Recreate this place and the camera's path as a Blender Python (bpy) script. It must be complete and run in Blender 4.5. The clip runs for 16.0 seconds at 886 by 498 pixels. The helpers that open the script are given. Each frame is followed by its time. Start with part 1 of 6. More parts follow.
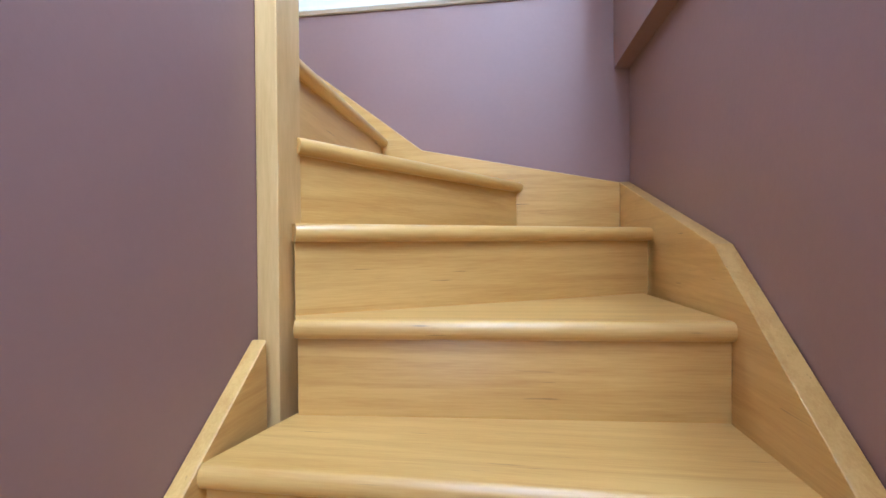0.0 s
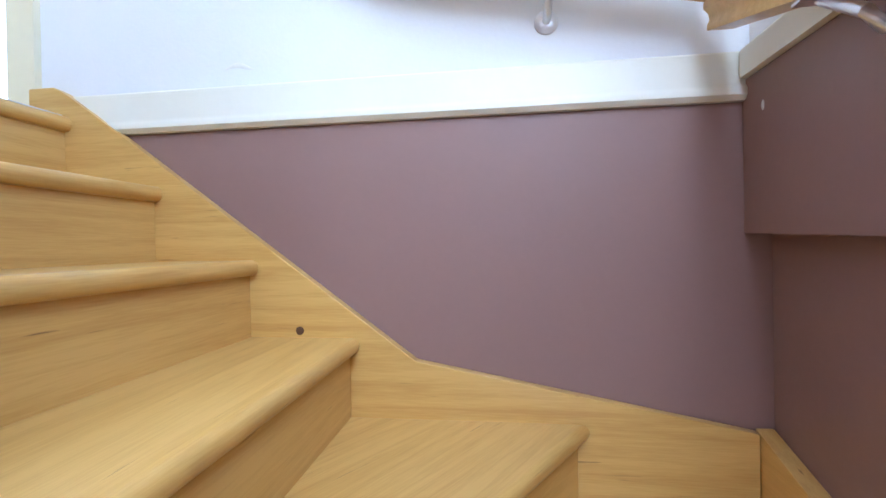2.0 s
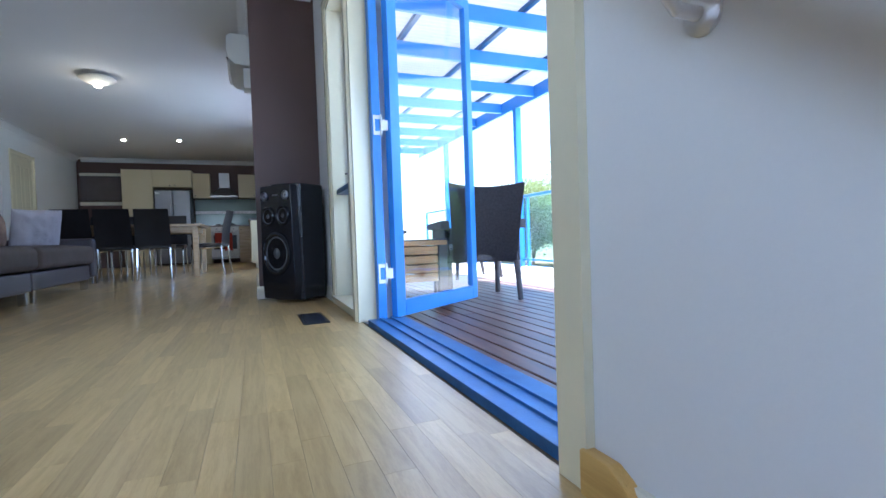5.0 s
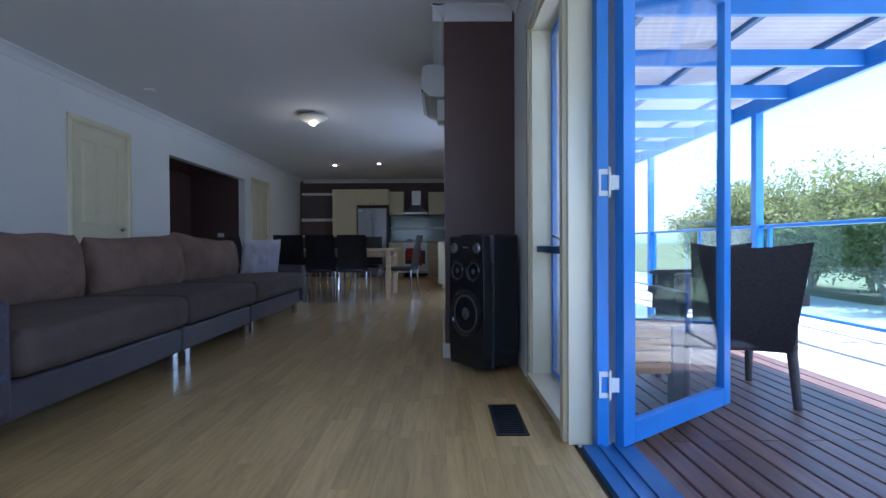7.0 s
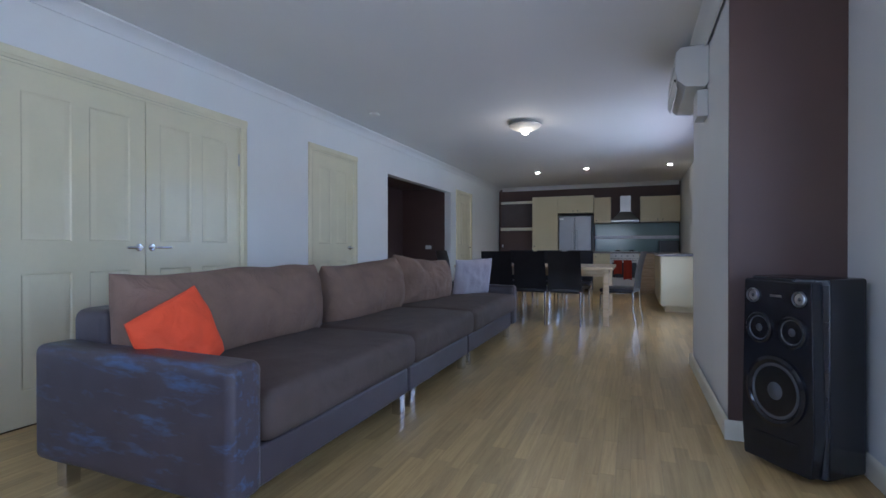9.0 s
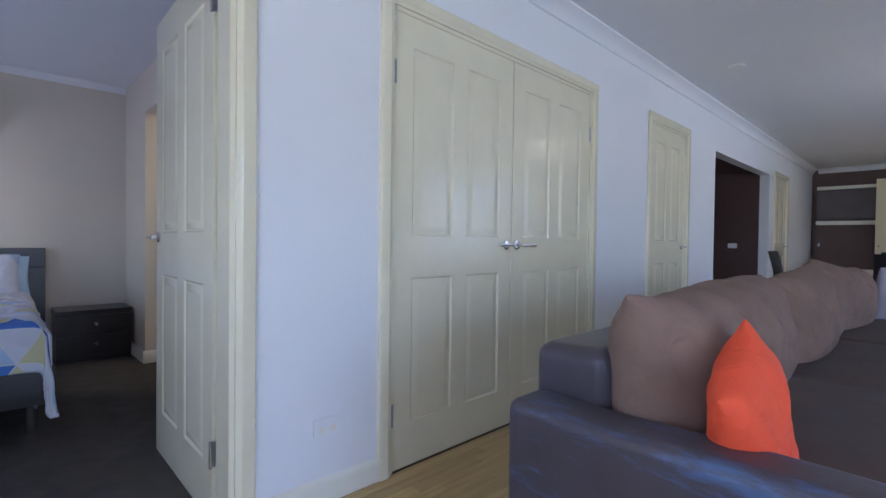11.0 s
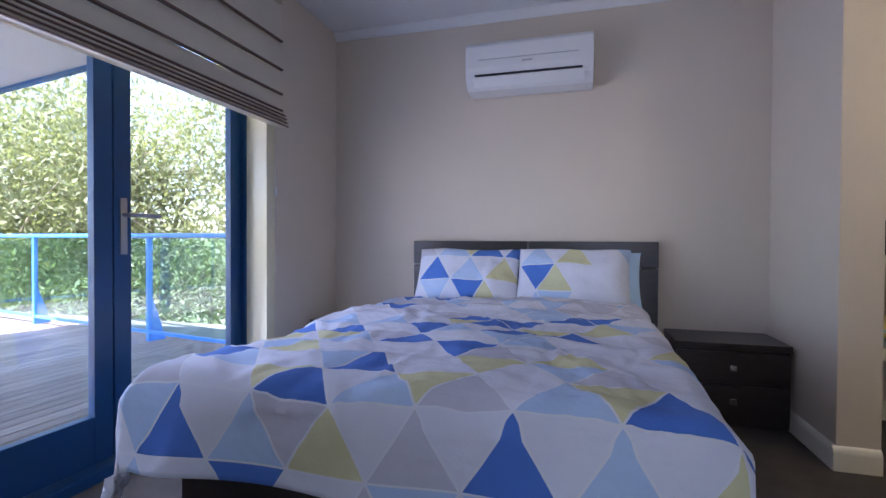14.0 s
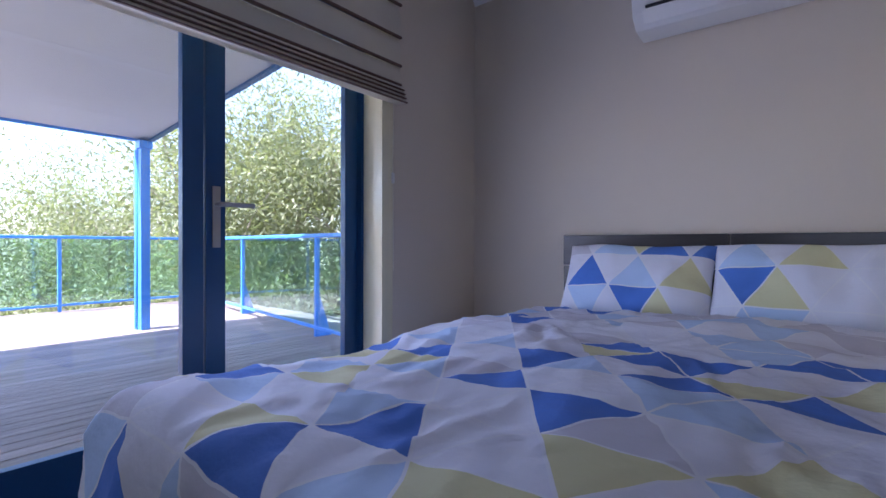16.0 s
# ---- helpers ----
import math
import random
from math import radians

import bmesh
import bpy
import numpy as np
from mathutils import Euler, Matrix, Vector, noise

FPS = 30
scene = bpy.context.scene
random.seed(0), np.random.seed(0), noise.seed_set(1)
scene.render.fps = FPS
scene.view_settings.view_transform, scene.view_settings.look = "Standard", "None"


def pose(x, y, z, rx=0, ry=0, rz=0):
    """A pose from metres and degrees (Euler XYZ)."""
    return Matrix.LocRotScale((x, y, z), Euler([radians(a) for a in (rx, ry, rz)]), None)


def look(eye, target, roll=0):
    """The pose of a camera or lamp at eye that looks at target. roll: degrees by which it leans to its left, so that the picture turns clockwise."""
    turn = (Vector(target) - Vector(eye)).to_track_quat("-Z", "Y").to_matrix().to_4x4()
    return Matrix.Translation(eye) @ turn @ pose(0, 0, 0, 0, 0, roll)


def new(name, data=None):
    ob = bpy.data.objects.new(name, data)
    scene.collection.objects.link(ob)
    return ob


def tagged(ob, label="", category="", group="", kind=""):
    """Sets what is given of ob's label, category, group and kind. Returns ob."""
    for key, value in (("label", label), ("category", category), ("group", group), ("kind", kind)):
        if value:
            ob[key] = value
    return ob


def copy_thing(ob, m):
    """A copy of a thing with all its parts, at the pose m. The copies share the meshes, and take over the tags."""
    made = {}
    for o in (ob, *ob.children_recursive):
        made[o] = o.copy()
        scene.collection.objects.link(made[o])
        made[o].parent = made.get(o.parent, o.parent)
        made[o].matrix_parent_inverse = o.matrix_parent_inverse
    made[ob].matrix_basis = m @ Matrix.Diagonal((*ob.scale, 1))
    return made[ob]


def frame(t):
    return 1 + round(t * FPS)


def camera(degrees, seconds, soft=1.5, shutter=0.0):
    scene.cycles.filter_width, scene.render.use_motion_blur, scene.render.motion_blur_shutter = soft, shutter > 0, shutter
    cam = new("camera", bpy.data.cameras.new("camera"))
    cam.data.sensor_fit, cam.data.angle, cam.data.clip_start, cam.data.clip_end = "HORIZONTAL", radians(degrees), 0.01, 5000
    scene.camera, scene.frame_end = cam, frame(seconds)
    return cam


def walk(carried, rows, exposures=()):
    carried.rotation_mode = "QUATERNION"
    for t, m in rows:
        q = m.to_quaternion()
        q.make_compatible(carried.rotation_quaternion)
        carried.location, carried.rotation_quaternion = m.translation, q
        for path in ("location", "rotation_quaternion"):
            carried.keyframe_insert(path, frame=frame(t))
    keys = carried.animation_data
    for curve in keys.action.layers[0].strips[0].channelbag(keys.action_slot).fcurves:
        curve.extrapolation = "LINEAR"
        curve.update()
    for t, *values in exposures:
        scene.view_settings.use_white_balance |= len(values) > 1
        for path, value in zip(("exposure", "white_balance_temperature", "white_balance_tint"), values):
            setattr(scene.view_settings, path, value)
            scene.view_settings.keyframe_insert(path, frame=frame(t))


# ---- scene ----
cam = camera(86.2, 16.0)
PATH = [
    (0, (0.871, 0.45, -0.943), (0.584, 2.429, -0.962), -0.4),
    (0.5, (0.829, 0.639, -0.789), (0.555, 2.62, -0.798), -0.4),
    (1, (0.836, 0.824, -0.646), (0.624, 2.813, -0.65), -0.8),
    (1.5, (0.816, 0.994, -0.505), (0.566, 2.978, -0.499), -0.8),
    (2, (0.75, 1.157, -0.333), (0.475, 3.138, -0.348), -1.0),
    (2.5, (0.768, 1.327, -0.192), (0.426, 3.297, -0.252), -1.1),
    (3, (0.687, 1.452, -0.079), (0.053, 3.349, -0.097), -1.0),
    (3.5, (0.577, 1.543, 0.051), (-0.457, 3.255, 0.028), -1.0),
    (4, (0.487, 1.634, 0.157), (-0.883, 3.092, 0.137), -0.9),
    (4.5, (0.396, 1.667, 0.322), (-1.284, 2.749, 0.261), -1.7),
    (4.7, (0.332, 1.683, 0.379), (-1.436, 2.616, 0.319), -1.9),
    (6.8, (-0.348, 1.702, 0.758), (-2.345, 1.795, 0.738), -0.4),
    (7, (-0.397, 1.683, 0.814), (-2.397, 1.696, 0.793), -0.3),
    (7.5, (-0.526, 1.598, 0.919), (-2.512, 1.363, 0.896), -0.4),
    (8, (-0.658, 1.527, 0.994), (-2.611, 1.099, 0.972), -0.4),
    (8.2, (-0.705, 1.5, 0.998), (-2.642, 1.001, 0.98), -0.3),
    (10.3, (-1.123, 0.386, 1.04), (-2.73, -0.804, 1.012), 0.4),
    (10.5, (-1.117, 0.206, 1.032), (-2.658, -1.069, 0.999), 0.5),
    (11, (-1.096, -0.276, 1.027), (-2.488, -1.711, 0.991), 0.7),
    (11.5, (-1.132, -0.739, 0.995), (-2.376, -2.304, 0.957), 0.6),
    (12, (-1.155, -1.179, 0.966), (-2.214, -2.875, 0.924), 0.6),
    (12.5, (-1.164, -1.619, 0.924), (-2.001, -3.435, 0.892), 0.5),
    (13, (-1.165, -1.972, 0.918), (-1.623, -3.919, 0.887), 0.4),
    (13.5, (-1.107, -2.25, 0.915), (-1.064, -4.249, 0.886), 0.3),
    (14, (-1.029, -2.417, 0.917), (-0.472, -4.337, 0.888), 0.3),
    (14.5, (-0.997, -2.545, 0.923), (0.02, -4.266, 0.886), 0.2),
    (15, (-0.961, -2.679, 0.9), (0.281, -4.247, 0.872), 0.3),
    (15.5, (-0.945, -2.852, 0.894), (0.308, -4.411, 0.868), 0.3),
    (16, (-1.008, -3.044, 0.871), (0.233, -4.613, 0.856), 0.2),
]
walk(cam, [(t, look(eye, target, roll)) for t, eye, target, roll in PATH],
     [(0, 4.15, 4950, 9), (1.2, 3.85, 4950, 9), (2.0, 3.8, 5150, 9), (2.5, 3.6, 5350, 9), (3.0, 3.3, 5450, 9), (3.5, 2.85, 5250, 10), (4.0, 2.55, 5050, 9), (4.6, 2.5, 5100, 8), (7, 1.55, 4950, 12), (8.2, 1.85, 5050, 12), (10.3, 2.8, 5250, 18), (11, 2.65, 5300, 18), (12.5, 2.1, 5600, 18), (13.0, 2.45, 5800, 18), (13.5, 2.75, 5650, 21), (14, 2.8, 5600, 23), (15.2, 2.55, 5550, 26), (16, 2.3, 5450, 26)])

# ---- world, sun, window and fill light ----
world = bpy.data.worlds.new("sky")
scene.world = world
world.use_nodes = True
_wn = world.node_tree.nodes
_sky = _wn.new("ShaderNodeTexSky")
_sky.sky_type = "NISHITA"
_sky.sun_disc = False
_sky.sun_elevation, _sky.sun_rotation = radians(56), radians(12)
world.node_tree.links.new(_sky.outputs[0], _wn["Background"].inputs[0])
_wn["Background"].inputs[1].default_value = 0.15


def lamp(name, kind, energy, color, m, **more):
    data = bpy.data.lights.new(name, kind)
    data.energy, data.color = energy, color
    for k, v in more.items():
        if k == "angle":
            data.angle = v
        if k == "size":
            data.shape, data.size, data.size_y = "RECTANGLE", v[0], v[1]
        if k == "radius":
            data.shadow_soft_size = v
    ob = new(name, data)
    ob.matrix_world = m
    return ob


SKY = (0.70, 0.77, 1.0)
lamp("sun", "SUN", 5.0, (1.0, 0.95, 0.86), look((0, 0, 0), (-0.12, -0.56, -0.83)), angle=radians(0.53))
lamp("deck_door_light", "AREA", 2.8, SKY, look((-1.35, 2.27, 1.1), (-1.35, -1.0, 0.6)), size=(1.7, 1.9))
lamp("deck_window_light", "AREA", 0.8, SKY, look((-2.75, 2.42, 1.1), (-2.75, -1.0, 0.7)), size=(0.7, 1.8))
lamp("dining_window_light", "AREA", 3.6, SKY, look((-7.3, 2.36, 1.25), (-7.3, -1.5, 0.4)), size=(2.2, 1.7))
# lights the stairs from an assumed east window that is never in view
lamp("assumed_stair_window_light", "AREA", 8.5, (0.78, 0.86, 1.0), look((1.30, 0.0, 1.25), (0.3, 0.3, 0.0)), size=(2.2, 1.7))
# added fill for the stair walls, set in an assumed end window out of view
lamp("stair_end_fill", "AREA", 2.0, (0.86, 0.90, 1.0), look((0.80, -1.93, 1.30), (0.95, 1.0, -0.2)), size=(0.75, 1.4))
# added fill from the stair foot, with no known source behind it
lamp("lower_stair_fill", "AREA", 0.55, (1.0, 0.93, 0.88), look((0.85, -1.80, -1.75), (0.95, 2.0, -0.45)), size=(0.7, 1.1))
lamp("bedroom_door_light", "AREA", 2.3, (0.68, 0.76, 1.0), look((0.635, -3.86, 0.85), (-2.0, -3.8, 0.6)), size=(1.4, 1.35))

# ---- materials ----
def mat(name, base, rough=0.5, metal=0.0, var=0.08, scale=6.0, bump=0.02, bscale=120.0, coat=0.0, spec=0.5, island=0.0, rnd=0.0):
    """Principled material with two scales of tone variation and fine relief."""
    m = bpy.data.materials.new(name)
    m.use_nodes = True
    nt = m.node_tree
    n, l = nt.nodes, nt.links
    b = n["Principled BSDF"]
    tc = n.new("ShaderNodeTexCoord")
    n1 = n.new("ShaderNodeTexNoise")
    n1.inputs["Scale"].default_value = scale
    n1.inputs["Detail"].default_value = 5
    l.new(tc.outputs["Object"], n1.inputs["Vector"])
    n2 = n.new("ShaderNodeTexNoise")
    n2.inputs["Scale"].default_value = bscale
    n2.inputs["Detail"].default_value = 3
    l.new(tc.outputs["Object"], n2.inputs["Vector"])
    add = n.new("ShaderNodeMath")
    add.operation = "MULTIPLY_ADD"
    add.inputs[1].default_value = 0.3
    l.new(n2.outputs["Fac"], add.inputs[0])
    l.new(n1.outputs["Fac"], add.inputs[2])
    mr = n.new("ShaderNodeMapRange")
    mr.inputs[1].default_value, mr.inputs[2].default_value = 0.35, 0.95
    mr.inputs[3].default_value, mr.inputs[4].default_value = 1 - var, 1 + var
    l.new(add.outputs[0], mr.inputs[0])
    last = mr.outputs[0]
    if rnd:
        oi = n.new("ShaderNodeObjectInfo")
        m2 = n.new("ShaderNodeMapRange")
        m2.inputs[3].default_value, m2.inputs[4].default_value = 1 - rnd, 1 + rnd
        l.new(oi.outputs["Random"], m2.inputs[0])
        mm = n.new("ShaderNodeMath")
        mm.operation = "MULTIPLY"
        l.new(last, mm.inputs[0]), l.new(m2.outputs[0], mm.inputs[1])
        last = mm.outputs[0]
    if island:
        ge = n.new("ShaderNodeNewGeometry")
        m2 = n.new("ShaderNodeMapRange")
        m2.inputs[3].default_value, m2.inputs[4].default_value = 1 - island, 1 + island
        l.new(ge.outputs["Random Per Island"], m2.inputs[0])
        mm = n.new("ShaderNodeMath")
        mm.operation = "MULTIPLY"
        l.new(last, mm.inputs[0]), l.new(m2.outputs[0], mm.inputs[1])
        last = mm.outputs[0]
    mix = n.new("ShaderNodeVectorMath")
    mix.operation = "SCALE"
    mix.inputs[0].default_value = base
    l.new(last, mix.inputs["Scale"])
    l.new(mix.outputs[0], b.inputs["Base Color"])
    b.inputs["Roughness"].default_value = rough
    b.inputs["Metallic"].default_value = metal
    b.inputs["Specular IOR Level"].default_value = spec
    if coat:
        b.inputs["Coat Weight"].default_value = coat
        b.inputs["Coat Roughness"].default_value = 0.15
    if bump:
        bp = n.new("ShaderNodeBump")
        bp.inputs["Strength"].default_value = bump * 10
        bp.inputs["Distance"].default_value = 0.002
        l.new(n2.outputs["Fac"], bp.inputs["Height"])
        l.new(bp.outputs[0], b.inputs["Normal"])
    return m


def wood(name, light, dark, rough=0.35, along="X", stretch=14.0, scale=3.0, rnd=0.0, coat=0.15, island=0.0, streak=0.0):
    """Timber with grain drawn out along one axis of the piece."""
    m = bpy.data.materials.new(name)
    m.use_nodes = True
    nt = m.node_tree
    n, l = nt.nodes, nt.links
    b = n["Principled BSDF"]
    tc = n.new("ShaderNodeTexCoord")
    mp = n.new("ShaderNodeMapping")
    s = [stretch, stretch, stretch]
    s["XYZ".index(along)] = 1.0
    mp.inputs["Scale"].default_value = s
    if rnd:
        oi = n.new("ShaderNodeObjectInfo")
        cx = n.new("ShaderNodeCombineXYZ")
        sc = n.new("ShaderNodeMath")
        sc.operation = "MULTIPLY"
        sc.inputs[1].default_value = 37.0
        l.new(oi.outputs["Random"], sc.inputs[0])
        for i in range(3):
            l.new(sc.outputs[0], cx.inputs[i])
        l.new(cx.outputs[0], mp.inputs["Location"])
    l.new(tc.outputs["Object"], mp.inputs["Vector"])
    n1 = n.new("ShaderNodeTexNoise")
    n1.inputs["Scale"].default_value, n1.inputs["Detail"].default_value = scale, 6
    n1.inputs["Distortion"].default_value = 0.6
    l.new(mp.outputs[0], n1.inputs["Vector"])
    n2 = n.new("ShaderNodeTexNoise")
    n2.inputs["Scale"].default_value, n2.inputs["Detail"].default_value = scale * 9, 4
    l.new(mp.outputs[0], n2.inputs["Vector"])
    ad = n.new("ShaderNodeMath")
    ad.operation = "MULTIPLY_ADD"
    ad.inputs[1].default_value = 0.45
    l.new(n2.outputs["Fac"], ad.inputs[0]), l.new(n1.outputs["Fac"], ad.inputs[2])
    cr = n.new("ShaderNodeValToRGB")
    cr.color_ramp.elements[0].position, cr.color_ramp.elements[0].color = 0.5, (*dark, 1)
    cr.color_ramp.elements[1].position, cr.color_ramp.elements[1].color = 0.85, (*light, 1)
    l.new(ad.outputs[0], cr.inputs[0])
    last = cr.outputs[0]
    if rnd:
        m2 = n.new("ShaderNodeMapRange")
        m2.inputs[3].default_value, m2.inputs[4].default_value = 1 - rnd, 1 + rnd
        l.new(oi.outputs["Random"], m2.inputs[0])
        vm = n.new("ShaderNodeVectorMath")
        vm.operation = "SCALE"
        l.new(last, vm.inputs[0]), l.new(m2.outputs[0], vm.inputs["Scale"])
        last = vm.outputs[0]
    if streak:
        mp2 = n.new("ShaderNodeMapping")
        mp2.inputs["Scale"].default_value = [q * 1.6 if q > 1 else 1.6 for q in s]
        l.new(tc.outputs["Object"], mp2.inputs["Vector"])
        n3 = n.new("ShaderNodeTexNoise")
        n3.inputs["Scale"].default_value, n3.inputs["Detail"].default_value = 3.4, 3
        l.new(mp2.outputs[0], n3.inputs["Vector"])
        m3 = n.new("ShaderNodeMapRange")
        m3.inputs[1].default_value, m3.inputs[2].default_value = 0.70, 0.76
        m3.inputs[3].default_value, m3.inputs[4].default_value = 0.0, streak
        l.new(n3.outputs["Fac"], m3.inputs[0])
        mx = n.new("ShaderNodeMix")
        mx.data_type = "RGBA"
        mx.inputs[7].default_value = (0.16, 0.08, 0.025, 1)
        l.new(m3.outputs[0], mx.inputs[0]), l.new(last, mx.inputs[6])
        last = mx.outputs[2]
    if island:
        ge = n.new("ShaderNodeNewGeometry")
        m2 = n.new("ShaderNodeMapRange")
        m2.inputs[3].default_value, m2.inputs[4].default_value = 1 - island, 1 + island
        l.new(ge.outputs["Random Per Island"], m2.inputs[0])
        vm = n.new("ShaderNodeVectorMath")
        vm.operation = "SCALE"
        l.new(last, vm.inputs[0]), l.new(m2.outputs[0], vm.inputs["Scale"])
        last = vm.outputs[0]
    l.new(last, b.inputs["Base Color"])
    rr = n.new("ShaderNodeMapRange")
    rr.inputs[3].default_value, rr.inputs[4].default_value = rough * 0.95, rough * 1.08
    l.new(n1.outputs["Fac"], rr.inputs[0]), l.new(rr.outputs[0], b.inputs["Roughness"])
    b.inputs["Coat Weight"].default_value = coat
    b.inputs["Coat Roughness"].default_value = 0.2
    bp = n.new("ShaderNodeBump")
    bp.inputs["Strength"].default_value, bp.inputs["Distance"].default_value = 0.15, 0.001
    l.new(ad.outputs[0], bp.inputs["Height"]), l.new(bp.outputs[0], b.inputs["Normal"])
    return m


def glass(name, tint=(1, 1, 1), rough=0.0):
    """Thin clear pane: transparent, with a Fresnel sheen."""
    m = bpy.data.materials.new(name)
    m.use_nodes = True
    nt = m.node_tree
    n, l = nt.nodes, nt.links
    n.remove(n["Principled BSDF"])
    tr = n.new("ShaderNodeBsdfTransparent")
    tr.inputs[0].default_value = (*tint, 1)
    gl = n.new("ShaderNodeBsdfGlossy")
    gl.inputs["Roughness"].default_value = rough
    fr = n.new("ShaderNodeLayerWeight")
    fr.inputs[0].default_value = 0.5
    pw = n.new("ShaderNodeMath")
    pw.operation, pw.inputs[1].default_value = "POWER", 4.0
    l.new(fr.outputs["Facing"], pw.inputs[0])
    sh = n.new("ShaderNodeMath")
    sh.operation, sh.inputs[1].default_value, sh.inputs[2].default_value = "MULTIPLY_ADD", 0.9, 0.045
    l.new(pw.outputs[0], sh.inputs[0])
    mx = n.new("ShaderNodeMixShader")
    l.new(sh.outputs[0], mx.inputs[0]), l.new(tr.outputs[0], mx.inputs[1]), l.new(gl.outputs[0], mx.inputs[2])
    l.new(mx.outputs[0], n["Material Output"].inputs[0])
    return m


def glow(name, color, strength):
    m = bpy.data.materials.new(name)
    m.use_nodes = True
    b = m.node_tree.nodes["Principled BSDF"]
    b.inputs["Base Color"].default_value = (*color, 1)
    b.inputs["Emission Color"].default_value = (*color, 1)
    b.inputs["Emission Strength"].default_value = strength
    return m


M_WHITE = mat("white_wall_paint", (0.80, 0.80, 0.79), 0.6, var=0.03, scale=1.5, bump=0.015)
M_CEIL = mat("ceiling_paint", (0.80, 0.80, 0.80), 0.75, var=0.02, scale=1.2, bump=0.01)
M_PURPLE = mat("mauve_brown_wall_paint", (0.270, 0.160, 0.132), 0.46, var=0.06, scale=2.0, bump=0.02, bscale=60)
M_BROWN = mat("dark_brown_wall_paint", (0.105, 0.062, 0.052), 0.5, var=0.08, scale=2.5)
M_CREAM = mat("cream_gloss_paint", (0.79, 0.73, 0.52), 0.17, var=0.04, scale=4, bump=0.008, bscale=40)
M_TRIM = mat("cream_trim_paint", (0.80, 0.77, 0.64), 0.35, var=0.03, scale=5, bump=0.008, bscale=50)
M_BLUE = mat("bright_blue_paint", (0.065, 0.24, 0.68), 0.35, var=0.08, scale=5, bump=0.015)
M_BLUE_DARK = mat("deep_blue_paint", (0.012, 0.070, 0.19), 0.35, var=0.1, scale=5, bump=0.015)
M_STAIR = wood("honey_stair_timber", (0.65, 0.41, 0.118), (0.53, 0.30, 0.070), 0.34, "X", 18, 2.0, streak=0.7)
M_STAIR_Y = wood("honey_stair_timber_across", (0.65, 0.41, 0.118), (0.53, 0.30, 0.070), 0.34, "Y", 18, 2.0, streak=0.7)
M_POST = wood("honey_post_timber", (0.69, 0.47, 0.18), (0.58, 0.365, 0.115), 0.36, "Z", 10, 2.6)
M_RAIL = wood("handrail_timber", (0.68, 0.45, 0.15), (0.54, 0.32, 0.09), 0.3, "X", 12, 2.5)
M_PLANK = wood("laminate_plank", (0.48, 0.338, 0.140), (0.36, 0.241, 0.088), 0.33, "X", 22, 2.4, rnd=0.15, coat=0.14)
M_PLANK_FAR = wood("laminate_plank_far", (0.48, 0.338, 0.140), (0.36, 0.241, 0.088), 0.33, "X", 22, 2.4, island=0.15, coat=0.14)
M_GROUT = mat("plank_joint", (0.10, 0.07, 0.04), 0.8)
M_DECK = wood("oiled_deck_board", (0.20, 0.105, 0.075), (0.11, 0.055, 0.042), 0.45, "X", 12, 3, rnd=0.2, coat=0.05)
# same deck with sunlight put into the colour, for boards past the verandah roof
M_DECK_SUNLIT = wood("sunlit_pale_decking", (0.62, 0.56, 0.50), (0.46, 0.40, 0.36), 0.6, "X", 12, 3, rnd=0.12, coat=0.0)
M_DECK_GREY = wood("weathered_deck_board", (0.27, 0.22, 0.19), (0.165, 0.128, 0.108), 0.6, "Y", 12, 3, rnd=0.22, coat=0.0)
M_CARPET = mat("charcoal_carpet", (0.072, 0.060, 0.048), 0.95, var=0.25, scale=9, bump=0.12, bscale=420)
M_GLASS = glass("clear_glass")
M_GLASS_RAIL = glass("green_tint_glass", (0.78, 0.93, 0.92))
M_CHROME = mat("chrome", (0.75, 0.75, 0.76), 0.12, 1.0, var=0.03, bump=0)
M_STEEL = mat("brushed_steel", (0.46, 0.46, 0.47), 0.32, 1.0, var=0.06, bump=0.01)
M_ALU = mat("brushed_aluminium", (0.78, 0.78, 0.79), 0.38, 0.9, var=0.05, bump=0.02, bscale=300)
M_WARM = mat("warm_white_bedroom_paint", (0.67, 0.595, 0.490), 0.75, var=0.03, scale=1.5, bump=0.01, bscale=160)
M_STRIP = mat("matt_aluminium_strip", (0.62, 0.63, 0.66), 0.55, 0.6, var=0.08, scale=20, bump=0.01)
M_WHITE_PLASTIC = mat("white_plastic", (0.80, 0.80, 0.78), 0.35, var=0.02, bump=0.005)
M_BLACK = mat("black_plastic", (0.018, 0.018, 0.021), 0.32, var=0.1, bump=0.01)
M_WENGE = wood("dark_wenge_veneer", (0.030, 0.022, 0.019), (0.014, 0.011, 0.010), 0.3, "X", 12, 3)
M_LEATHER = mat("dark_brown_leather", (0.062, 0.050, 0.058), 0.38, var=0.18, scale=8, bump=0.05, bscale=260)
M_LEATHER_WORN = mat("worn_blue_scuffed_leather", (0.062, 0.050, 0.058), 0.42, var=0.2, scale=8, bump=0.05, bscale=260)
_n, _l = M_LEATHER_WORN.node_tree.nodes, M_LEATHER_WORN.node_tree.links
_tc, _mp, _no, _mr, _mx = (_n.new(k) for k in ("ShaderNodeTexCoord", "ShaderNodeMapping", "ShaderNodeTexNoise", "ShaderNodeMapRange", "ShaderNodeMix"))
_mp.inputs["Scale"].default_value = (14, 3.0, 14)
_no.inputs["Scale"].default_value, _no.inputs["Detail"].default_value, _no.inputs["Roughness"].default_value = 1.3, 8, 0.7
_mr.inputs[1].default_value, _mr.inputs[2].default_value = 0.52, 0.66
_mx.data_type = "RGBA"
